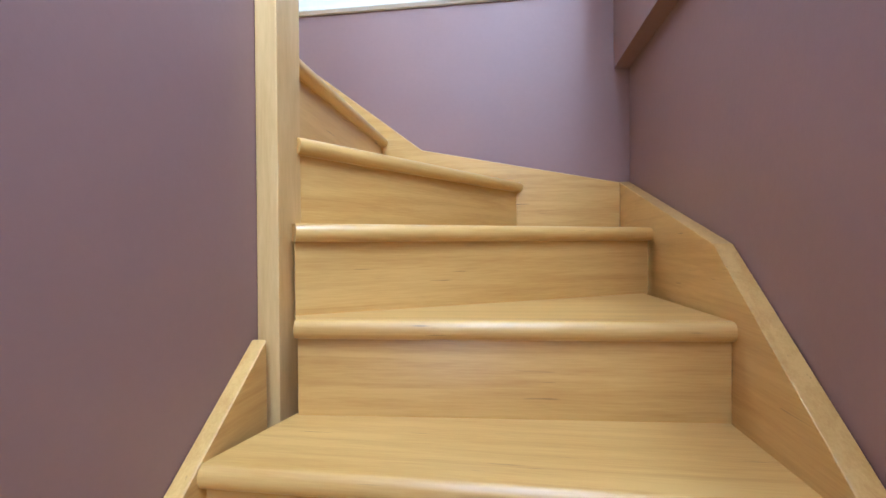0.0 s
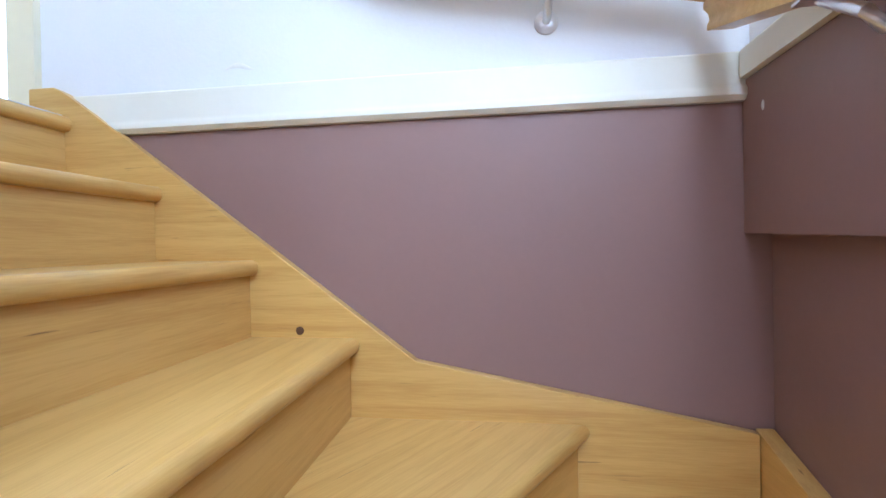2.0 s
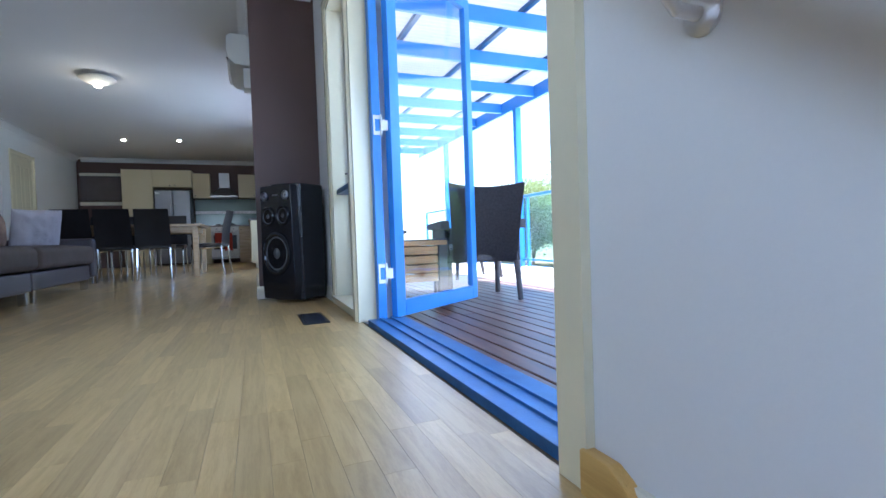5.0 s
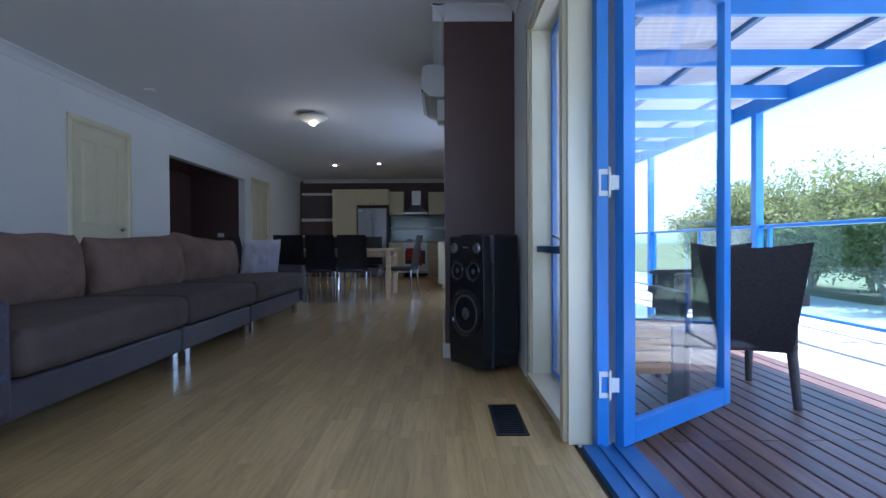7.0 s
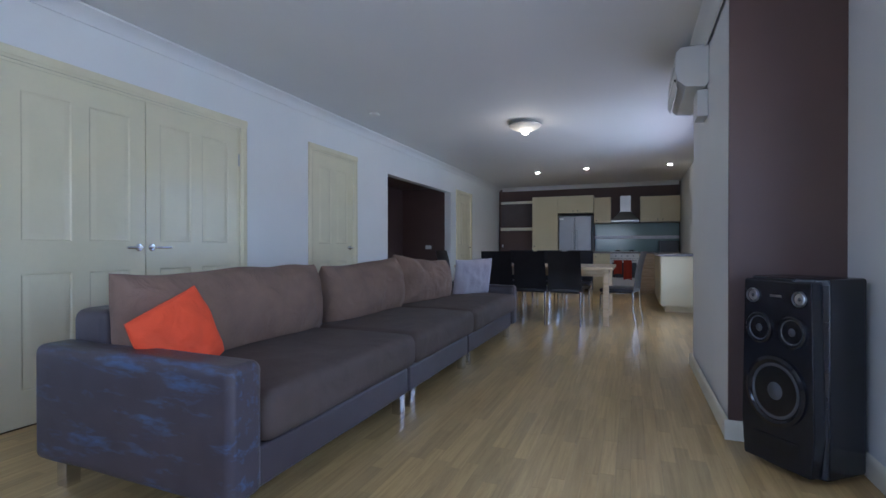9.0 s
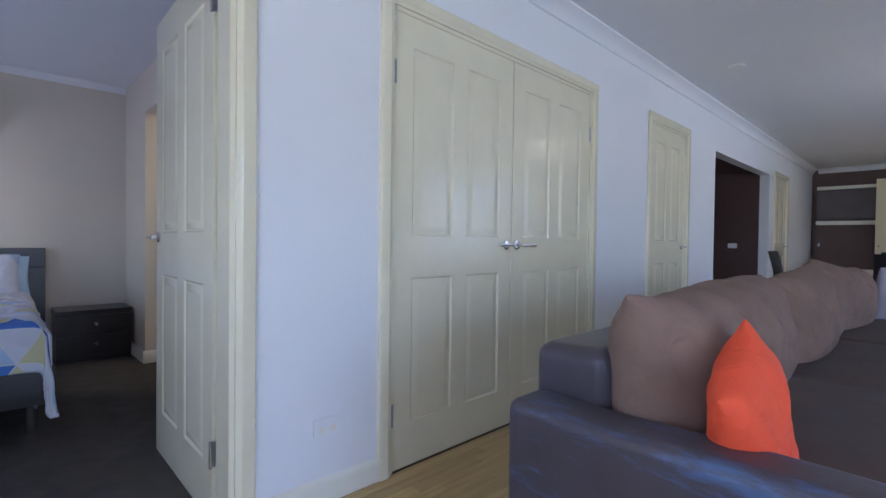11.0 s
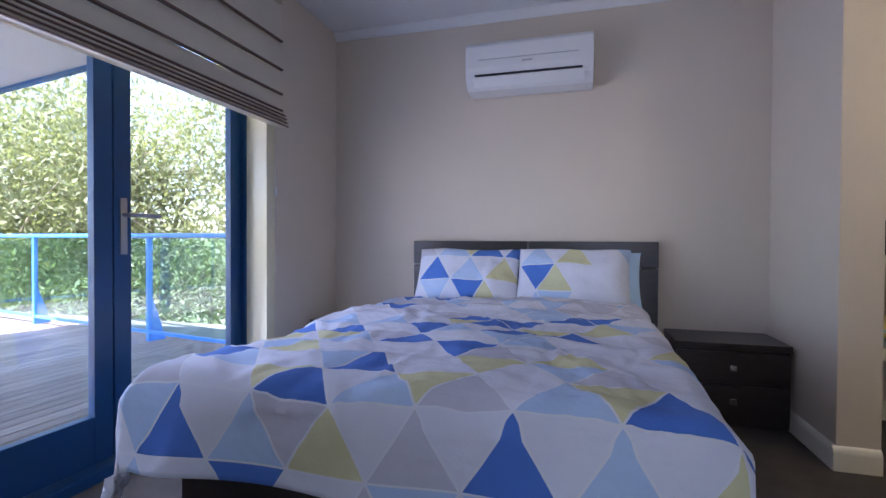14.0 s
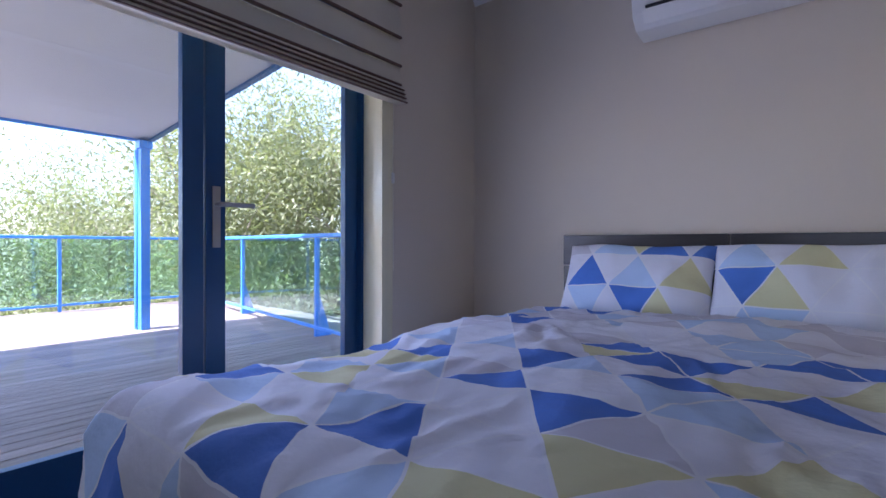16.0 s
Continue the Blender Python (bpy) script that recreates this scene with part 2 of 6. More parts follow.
_mx.inputs[7].default_value = (0.075, 0.115, 0.22, 1)
_l.new(_tc.outputs["Object"], _mp.inputs[0]), _l.new(_mp.outputs[0], _no.inputs["Vector"]), _l.new(_no.outputs["Fac"], _mr.inputs[0])
_b = _n["Principled BSDF"].inputs["Base Color"]
_l.new(_b.links[0].from_socket, _mx.inputs[6]), _l.new(_mr.outputs[0], _mx.inputs[0]), _l.new(_mx.outputs[2], _b)
M_LEATHER_BLACK = mat("black_leather", (0.032, 0.030, 0.034), 0.28, var=0.15, scale=8, bump=0.04, bscale=240)
M_SEAT = mat("chocolate_microfibre", (0.082, 0.058, 0.047), 0.85, var=0.18, scale=7, bump=0.05, bscale=300)
M_TAUPE = mat("taupe_suede", (0.205, 0.130, 0.092), 0.9, var=0.2, scale=6, bump=0.05, bscale=260)
M_GREY_CUSHION = mat("grey_cushion_cloth", (0.40, 0.37, 0.41), 0.9, var=0.08, scale=8, bump=0.05, bscale=300)
M_ORANGE = mat("orange_cushion_cloth", (0.82, 0.085, 0.022), 0.8, var=0.1, scale=9, bump=0.05, bscale=300)
for _m, _sc, _d in ((M_TAUPE, 7.0, 0.03), (M_ORANGE, 8.0, 0.02), (M_GREY_CUSHION, 8.0, 0.015), (M_SEAT, 4.0, 0.012)):
    _n, _l = _m.node_tree.nodes, _m.node_tree.links
    _tc, _no, _bp = (_n.new(k) for k in ("ShaderNodeTexCoord", "ShaderNodeTexNoise", "ShaderNodeBump"))
    _no.inputs["Scale"].default_value, _no.inputs["Detail"].default_value, _no.inputs["Distortion"].default_value = _sc, 4, 1.2
    _bp.inputs["Strength"].default_value, _bp.inputs["Distance"].default_value = 0.8, _d
    _in = _n["Principled BSDF"].inputs["Normal"]
    _l.new(_tc.outputs["Object"], _no.inputs["Vector"]), _l.new(_no.outputs["Fac"], _bp.inputs["Height"])
    _l.new(_in.links[0].from_socket, _bp.inputs["Normal"]), _l.new(_bp.outputs[0], _in)
M_KITCHEN = mat("cream_cabinet_laminate", (0.70, 0.62, 0.40), 0.35, var=0.03, scale=3, bump=0.004)
M_BEECH = wood("beech_table", (0.62, 0.47, 0.29), (0.48, 0.34, 0.19), 0.35, "Y", 12, 3)
M_COUNTER = mat("stone_benchtop", (0.22, 0.20, 0.20), 0.25, var=0.25, scale=40, bump=0.004)
M_WICKER = mat("grey_brown_wicker", (0.085, 0.072, 0.078), 0.6, var=0.3, scale=60, bump=0.1, bscale=160)
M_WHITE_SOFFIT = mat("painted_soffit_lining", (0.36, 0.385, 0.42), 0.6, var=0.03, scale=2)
M_ROOF = mat("corrugated_roof_sheet", (0.46, 0.45, 0.46), 0.5, var=0.1, scale=3)
M_BLIND = mat("ivory_blind_fabric", (0.68, 0.63, 0.52), 0.85, var=0.04, scale=6, bump=0.04, bscale=400)
M_BLIND_DARK = mat("brown_blind_piping", (0.16, 0.10, 0.075), 0.8)
M_BED_WHITE = mat("white_bed_linen", (0.74, 0.76, 0.84), 0.85, var=0.04, scale=8, bump=0.03, bscale=300)
M_LEAF = mat("tea_tree_leaf", (0.22, 0.235, 0.115), 0.6, var=0.35, scale=0.5, bump=0, island=0.5)
_n, _l = M_LEAF.node_tree.nodes, M_LEAF.node_tree.links
_tl, _ms = _n.new("ShaderNodeBsdfTranslucent"), _n.new("ShaderNodeMixShader")
_tl.inputs[0].default_value = (0.26, 0.30, 0.09, 1)
_ms.inputs[0].default_value = 0.42
_l.new(_n["Principled BSDF"].outputs[0], _ms.inputs[1]), _l.new(_tl.outputs[0], _ms.inputs[2])
_l.new(_ms.outputs[0], _n["Material Output"].inputs[0])
M_BARK = mat("grey_bark", (0.30, 0.24, 0.19), 0.85, var=0.3, scale=5, bump=0.1, bscale=30)
M_YARD = mat("pale_crushed_stone", (0.62, 0.59, 0.53), 0.9, var=0.12, scale=0.8, bump=0.1, bscale=30)
M_GROUND = mat("dry_grass_ground", (0.21, 0.185, 0.095), 0.95, var=0.35, scale=0.6, bump=0.1, bscale=20)

# ---- mesh helpers ----
def bm_box(bm, x0, x1, y0, y1, z0, z1, bevel=0.0, seg=2):
    tmp = bmesh.new()
    bmesh.ops.create_cube(tmp, size=1.0)
    for v in tmp.verts:
        v.co = Vector(((x0 + x1) / 2 + v.co.x * (x1 - x0), (y0 + y1) / 2 + v.co.y * (y1 - y0), (z0 + z1) / 2 + v.co.z * (z1 - z0)))
    if bevel:
        bmesh.ops.bevel(tmp, geom=tmp.edges[:], offset=bevel, segments=seg, profile=0.5, affect="EDGES")
    me = bpy.data.meshes.new("tmp")
    tmp.to_mesh(me)
    tmp.free()
    bm.from_mesh(me)
    bpy.data.meshes.remove(me)
    return bm


def box(*a, **k):
    return bm_box(bmesh.new(), *a, **k)


def cyl(p, q, r, r2=None, n=16, bm=None):
    """A closed cylinder or cone from p to q."""
    bm = bm or bmesh.new()
    p, q = Vector(p), Vector(q)
    r2 = r if r2 is None else r2
    turn = (q - p).to_track_quat("Z", "Y").to_matrix().to_4x4()
    m = Matrix.Translation((p + q) / 2) @ turn
    bmesh.ops.create_cone(bm, cap_ends=True, segments=n, radius1=r, radius2=r2, depth=(q - p).length, matrix=m)
    return bm


def prism(points, axis, a, b, bm=None, bevel=0.0):
    """A plane outline pushed along an axis from a to b. points: pairs in the other two axes, in order."""
    bm = bm or bmesh.new()
    tmp = bmesh.new()
    def at(u, v, w):
        return {"x": (w, u, v), "y": (u, w, v), "z": (u, v, w)}[axis]
    lo = [tmp.verts.new(at(u, v, a)) for u, v in points]
    hi = [tmp.verts.new(at(u, v, b)) for u, v in points]
    tmp.faces.new(lo), tmp.faces.new(hi[::-1])
    for i in range(len(lo)):
        j = (i + 1) % len(lo)
        tmp.faces.new((lo[i], hi[i], hi[j], lo[j]))
    bmesh.ops.recalc_face_normals(tmp, faces=tmp.faces)
    if bevel:
        bmesh.ops.bevel(tmp, geom=tmp.edges[:], offset=bevel, segments=2, profile=0.5, affect="EDGES")
    me = bpy.data.meshes.new("tmp")
    tmp.to_mesh(me)
    tmp.free()
    bm.from_mesh(me)
    bpy.data.meshes.remove(me)
    return bm


def lathe(profile, n=24, m=None):
    """Turns (radius, height) pairs round z."""
    bm = bmesh.new()
    rings = []
    for r, z in profile:
        rings.append([bm.verts.new((r * math.cos(2 * math.pi * i / n), r * math.sin(2 * math.pi * i / n), z)) for i in range(n)])
    for a, b in zip(rings, rings[1:]):
        for i in range(n):
            j = (i + 1) % n
            bm.faces.new((a[i], a[j], b[j], b[i]))
    bm.faces.new(rings[0][::-1]), bm.faces.new(rings[-1])
    if m:
        bmesh.ops.transform(bm, matrix=m, verts=bm.verts)
    return bm


def tube(points, r, n=10, bm=None):
    """A round bar swept through points."""
    bm = bm or bmesh.new()
    pts = [Vector(p) for p in points]
    rings = []
    for i, p in enumerate(pts):
        d = (pts[min(i + 1, len(pts) - 1)] - pts[max(i - 1, 0)]).normalized()
        q = d.to_track_quat("Z", "Y")
        rad = r[i] if isinstance(r, (list, tuple)) else r
        rings.append([bm.verts.new(p + q @ Vector((rad * math.cos(2 * math.pi * k / n), rad * math.sin(2 * math.pi * k / n), 0))) for k in range(n)])
    for a, b in zip(rings, rings[1:]):
        for k in range(n):
            j = (k + 1) % n
            bm.faces.new((a[k], a[j], b[j], b[k]))
    bm.faces.new(rings[0][::-1]), bm.faces.new(rings[-1])
    return bm


def smooth(ob, angle=40):
    """Shades smooth, with edges sharper than the angle kept."""
    me = ob.data
    me.shade_smooth()
    bm = bmesh.new()
    bm.from_mesh(me)
    for e in bm.edges:
        if len(e.link_faces) == 2 and e.calc_face_angle(0) > radians(angle):
            e.smooth = False
    bm.to_mesh(me)
    bm.free()
    return ob


def mesh_ob(name, bm, material):
    me = bpy.data.meshes.new(name)
    bmesh.ops.recalc_face_normals(bm, faces=bm.faces)
    bm.to_mesh(me)
    bm.free()
    me.materials.append(material)
    ob = new(name, me)
    if len(me.polygons) < 4000:
        md = ob.modifiers.new("face_weighted", "WEIGHTED_NORMAL")
        md.keep_sharp = True
    return smooth(ob)


def part(name, bm, material, parent, label=""):
    ob = mesh_ob(name, bm, material)
    ob.parent = parent
    return tagged(ob, label)


def thing(name, label, category, group="", kind="", at=None):
    ob = new(name)
    ob.empty_display_size = 0.1
    if at is not None:
        ob.matrix_world = at
    return tagged(ob, label, category, group, kind)


def setting(name, bm, material, label="", category=""):
    return tagged(mesh_ob(name, bm, material), label, category, kind="structure")


def surf(fn, nu, nv, bm=None, closed=False):
    """A grid of points fn(u, v), u and v from 0 to 1."""
    bm = bm or bmesh.new()
    g = [[bm.verts.new(fn(i / nu, j / nv)) for j in range(nv + 1)] for i in range(nu + 1)]
    for i in range(nu):
        for j in range(nv):
            bm.faces.new((g[i][j], g[i + 1][j], g[i + 1][j + 1], g[i][j + 1]))
    return bm


def pillow(w, h, d, pinch=0.10, sag=0.0, seed=0, n=50):
    """A stuffed cushion, w by h in x and z, d thick in y, centred; wrinkled and pinched at the corners."""
    bm = bmesh.new()
    for side in (1, -1):
        def fn(u, v, side=side):
            a, b = math.sin((u - 0.5) * math.pi), math.sin((v - 0.5) * math.pi)
            x = a * w / 2 * (1 - pinch * (1 - b * b) * 0.5 * abs(a))
            z = b * h / 2 * (1 - pinch * (1 - a * a) * 0.5 * abs(b)) - sag * (1 - a * a) * max(b, 0)
            t = (max(0.0, 1 - abs(a) ** 4.0) * max(0.0, 1 - abs(b) ** 2.4)) ** 0.5
            wr = noise.noise(Vector((x * 7 + seed * 9.1, z * 7, side * 3.0 + seed))) * 0.022 + noise.noise(Vector((x * 16, z * 13 + seed, 5.0))) * 0.009
            big = noise.noise(Vector((x * 2.6 + seed * 3.3, z * 3.2, seed))) * 0.030
            z += 0.022 * noise.noise(Vector((x * 3.1 + seed, 0.0, seed * 1.7))) * (1 if b > 0 else 0.3) * abs(b)
            return (x, side * (d / 2 * t + (wr + big) * t), z + wr * 0.6 * t)
        surf(fn, n, n, bm)
    bmesh.ops.remove_doubles(bm, verts=bm.verts, dist=0.0015)
    return bm


# ---- the house: floors, walls, ceilings ----
CEIL = 2.48
BCEIL = 2.37
setting("floor", bm_box(box(-12.6, -0.40, -2.05, 2.28, -0.22, -0.012), -0.40, 0.279, -2.05, 1.289, -0.22, -0.012), M_GROUT, "timber laminate floor of the open living room", "floor")
setting("floor_bedroom", box(-3.9, 0.82, -5.6, -2.05, -0.2, 0.004), M_CARPET, "charcoal carpet across the bedroom", "carpet")
setting("floor_lower", box(0.2, 1.5, -2.02, 0.3, -3.2, -2.88), M_STAIR, "timber floor at the foot of the stairs", "floor")
setting("ceiling", box(-12.7, 1.5, -2.05, 2.45, CEIL, CEIL + 0.1), M_CEIL, "flat white plaster ceiling", "ceiling")
setting("ceiling_bedroom", box(-3.9, 0.85, -5.6, -2.03, BCEIL, BCEIL + 0.1), M_CEIL, "flat white bedroom ceiling", "ceiling")

# living room south wall, with openings: bedroom door, double cupboard, door, niche, far door
YS = -1.90
BD0, BD1 = -1.70, -0.86
openings = [(-10.30, -9.50, 2.04), (-9.15, -6.71, 2.02), (-5.85, -5.05, 2.04), (-4.06, -2.36, 2.04), (BD0, BD1, 2.04)]
bm = bmesh.new()
x = -12.6
for a, b, h in openings:
    bm_box(bm, x, a, YS - 0.12, YS, -0.2, CEIL)
    bm_box(bm, a, b, YS - 0.12, YS, h, CEIL)
    x = b
bm_box(bm, x, 0.36, YS - 0.12, YS, -0.2, CEIL)
setting("wall_south", bm, M_WHITE, "long white living room wall with doorways", "wall")
setting("wall_west", box(-12.75, -12.6, -2.05, 2.45, -0.2, CEIL), M_BROWN, "dark brown painted kitchen wall", "wall")
# back rooms behind the doorways
setting("wall_niche", box(-9.15, -6.71, -3.02, -2.9, -0.2, 2.2), M_BROWN, "dark brown back wall of the hall niche", "wall")
setting("wall_niche_side_1", box(-9.27, -9.15, -3.02, YS - 0.121, -0.2, 2.2), M_BROWN, "dark brown side wall of the hall niche", "wall")
setting("wall_niche_side_2", box(-6.71, -6.59, -3.02, YS - 0.121, -0.2, 2.2), M_BROWN, "dark brown side wall of the hall niche", "wall")
setting("ceiling_niche", box(-9.15, -6.71, -2.9, YS - 0.121, 2.1, 2.2), M_BROWN, "dark brown ceiling of the hall niche", "ceiling")
setting("floor_niche", box(-9.15, -6.71, -2.9, -2.05, -0.2, 0.0), M_PLANK, "timber floor of the hall niche", "floor")
setting("wall_cupboard", box(-6.5, -2.28, -2.22, -2.16, -0.2, 2.2), M_WHITE, "white back of the wall cupboards", "wall")
setting("wall_far_door", box(-10.5, -9.3, -2.22, -2.16, -0.2, 2.2), M_WHITE, "white wall behind the far door", "wall")

# north wall: pillar block, window, deck door, stair wall
YN = 2.22
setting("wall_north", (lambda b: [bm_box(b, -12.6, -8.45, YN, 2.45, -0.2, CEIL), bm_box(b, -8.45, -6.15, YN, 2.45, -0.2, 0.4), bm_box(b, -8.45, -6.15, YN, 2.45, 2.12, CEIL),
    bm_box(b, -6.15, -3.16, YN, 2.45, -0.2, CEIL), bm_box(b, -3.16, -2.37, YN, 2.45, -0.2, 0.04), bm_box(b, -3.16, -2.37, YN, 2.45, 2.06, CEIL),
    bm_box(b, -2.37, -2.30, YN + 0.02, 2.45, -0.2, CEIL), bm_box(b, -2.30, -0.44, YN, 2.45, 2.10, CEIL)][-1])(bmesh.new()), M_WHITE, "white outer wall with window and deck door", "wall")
setting("wall_north_stair", box(-0.44, 1.50, YN, 2.45, -0.045, CEIL), M_WHITE, "white upper stairwell wall", "wall")
setting("wall_north_stair_lower", box(-0.44, 1.50, YN, 2.45, -3.2, -0.046), M_PURPLE, "satin mauve-brown lower stairwell wall", "wall")
setting("wall_pillar", box(-5.50, -3.80, 1.735, YN - 0.001, -0.02, CEIL), M_WHITE, "white wall block beside the dining area", "wall")
setting("wall_pillar_face", box(-3.80, -3.775, 1.72, YN - 0.001, 0.0, CEIL), M_BROWN, "dark brown painted end of the wall block", "wall")

# stairwell walls
setting("wall_stair_east_lower", box(1.29, 1.5, -1.9, 2.219, -3.2, -0.315), M_PURPLE, "satin mauve-brown stair wall", "wall")
setting("wall_stair_east_beam", prism([(2.218, -0.318), (-1.9, -0.460), (-1.9, -0.004), (2.218, -0.004)], "x", 1.236, 1.499), M_PURPLE, "boxed-out mauve-brown band above the stair wall", "wall")
# the window gap is assumed, left out of view for the east stair lamp
setting("wall_stair_east_upper", (lambda b: [bm_box(b, 1.25, 1.5, -1.9, -0.65, -0.003, CEIL), bm_box(b, 1.25, 1.5, 1.05, 2.217, -0.003, CEIL), bm_box(b, 1.25, 1.5, -0.65, 1.05, -0.003, 0.45), bm_box(b, 1.25, 1.5, -0.65, 1.05, 2.05, CEIL)][-1])(bmesh.new()), M_WHITE, "white upper stair wall", "wall")
setting("wall_stair_west", box(0.30, 0.393, -1.899, 1.325, -3.2, 0.95), M_PURPLE, "mauve-brown half wall beside the stairs", "wall")
setting("wall_stair_flight", box(-0.31, 0.279, 1.29, 1.37, -3.2, -0.001), M_PURPLE, "mauve-brown wall under the upper flight", "wall")
# the gap in this wall is assumed, cut for the fill lamp at the stair end
setting("wall_stair_south", (lambda b: [bm_box(b, 0.361, 0.42, YS - 0.12, YS - 0.001, -3.2, CEIL), bm_box(b, 1.19, 1.5, YS - 0.12, YS - 0.001, -3.2, CEIL), bm_box(b, 0.42, 1.19, YS - 0.12, YS - 0.001, -3.2, 0.55), bm_box(b, 0.42, 1.19, YS - 0.12, YS - 0.001, 2.05, CEIL)][-1])(bmesh.new()), M_WHITE, "white end wall of the stairwell", "wall")

# bedroom walls
XW, XE, YB = -2.03, 0.63, -5.42
setting("wall_bedroom_south", box(-3.9, 0.83, YB - 0.15, YB, -0.1, BCEIL), M_WARM, "plain white bedroom wall behind the bed", "wall")
setting("wall_bedroom_west", (lambda b: [bm_box(b, XW - 0.15, XW, YB, -4.69, -0.1, BCEIL), bm_box(b, XW - 0.15, XW, -4.69, -3.90, 2.03, BCEIL), bm_box(b, XW - 0.15, XW, -3.90, YS - 0.121, -0.1, BCEIL)][-1])(bmesh.new()), M_WARM, "white bedroom wall with wardrobe opening", "wall")
setting("wall_bedroom_east", (lambda b: [bm_box(b, XE, XE + 0.2, YB, -4.64, -0.2, BCEIL), bm_box(b, XE, XE + 0.2, -4.64, -3.08, 2.1, BCEIL), bm_box(b, XE, XE + 0.2, -3.08, YS - 0.121, -0.2, BCEIL)][-1])(bmesh.new()), M_WARM, "white bedroom wall with glazed deck doors", "wall")
setting("wall_wardrobe_west", box(-4.05, -3.9, YB, -2.02, -0.1, BCEIL), M_WHITE, "white end wall of the walk-in wardrobe", "wall")
setting("wall_wardrobe_north", box(-3.9, XW - 0.15, -3.3, -3.2, -0.1, BCEIL), M_WHITE, "white side wall of the walk-in wardrobe", "wall")
setting("roof", box(-13.2, 2.2, -6.2, 2.46, CEIL + 0.12, CEIL + 0.2), M_ROOF, "metal roof over the house", "roof")


# ---- cornices, skirtings, architraves ----
CORN = [(0, 0), (0.085, 0), (0.085, -0.012), (0.05, -0.03), (0.025, -0.055), (0.012, -0.088), (0, -0.088)]
setting("cornice", prism([(YS + u, CEIL - 0.001 + v) for u, v in CORN], "x", -12.6, 0.36), M_CEIL, "white coved cornice", "cornice")
setting("cornice_west", prism([(-12.6 + u, CEIL - 0.001 + v) for u, v in CORN], "y", YS + 0.09, 2.2), M_CEIL, "white coved cornice", "cornice")
setting("cornice_pillar", prism([(-3.775 + u, CEIL - 0.001 + v) for u, v in CORN], "y", 1.64, 2.2), M_CEIL, "white coved cornice", "cornice")
setting("cornice_pillar_side", prism([(1.72 - u, CEIL - 0.001 + v) for u, v in CORN], "x", -5.5, -3.69), M_CEIL, "white coved cornice", "cornice")
setting("cornice_north", prism([(YN - u, CEIL - 0.001 + v) for u, v in CORN], "x", -3.68, 1.25), M_CEIL, "white coved cornice", "cornice")
setting("cornice_bedroom", prism([(YB + u * 0.5, BCEIL - 0.001 + v * 0.6) for u, v in CORN], "x", XW, XE), M_CEIL, "narrow white bedroom cornice", "cornice")


SKIRT = [(0, 0), (0.016, 0), (0.016, 0.07), (0.012, 0.085), (0.006, 0.095), (0, 0.10)]


def skirt(name, axis, wall, side, a, b, z=0.003):
    return setting(name, prism([(wall + side * u, z + v) for u, v in SKIRT], axis, a, b), M_TRIM, "cream moulded skirting board", "skirting")


for i, (a, b) in enumerate([(-12.0, -10.37), (-6.64, -5.93), (-4.98, -4.13), (-2.29, -1.77), (-0.79, 0.28)]):
    skirt(f"baseboard_{i + 1}", "x", YS, 1, a, b)
skirt("baseboard_6", "x", 1.72, -1, -5.5, -3.775)
skirt("baseboard_7", "y", -3.775, 1, 1.70, YN)
skirt("baseboard_8", "x", YN, -1, -3.75, -3.26)
skirt("baseboard_9", "x", YB, 1, XW, XE)
skirt("baseboard_10", "y", XW, 1, YB, -4.69)
skirt("baseboard_11", "x", -4.69, 1, XW - 0.15, XW + 0.015)
skirt("baseboard_12", "y", XW, 1, -3.90, -2.12)
skirt("baseboard_13", "x", -3.90, -1, XW - 0.15, XW + 0.015)
skirt("baseboard_14", "y", XE, -1, YB, -4.72)
skirt("baseboard_15", "x", YB, 1, -3.9, XW - 0.15)

ARCH = [(0, 0), (0.068, 0), (0.068, 0.012), (0.058, 0.019), (0.02, 0.019), (0.012, 0.012), (0, 0.010)]


def architrave(name, x0, x1, h, wall, side):
    """Moulded cream frame round an opening in a wall of constant y; side: which way it faces."""
    bm = bmesh.new()
    prism([(x0 - u, wall + side * v) for u, v in ARCH], "z", 0.0, h, bm)
    prism([(x1 + u, wall + side * v) for u, v in ARCH], "z", 0.0, h, bm)
    prism([(wall + side * v, h + u) for u, v in ARCH], "x", x0 - 0.068, x1 + 0.068, bm)
    w0, w1 = sorted((wall, wall - side * 0.12))
    bm_box(bm, x0 + 0.0005, x0 + 0.018, w0 + 0.001, w1 - 0.001, 0.0, h)
    bm_box(bm, x1 - 0.018, x1 - 0.0005, w0 + 0.001, w1 - 0.001, 0.0, h)
    bm_box(bm, x0, x1, w0 + 0.001, w1 - 0.001, h - 0.018, h)
    return setting(name, bm, M_CREAM, "cream gloss moulded door surround", "architrave")


architrave("architrave_1", -10.30, -9.50, 2.04, YS, 1)
architrave("architrave_2", -5.85, -5.05, 2.04, YS, 1)
architrave("architrave_3", -4.06, -2.36, 2.04, YS, 1)
architrave("architrave_4", BD0, BD1, 2.04, YS, 1)


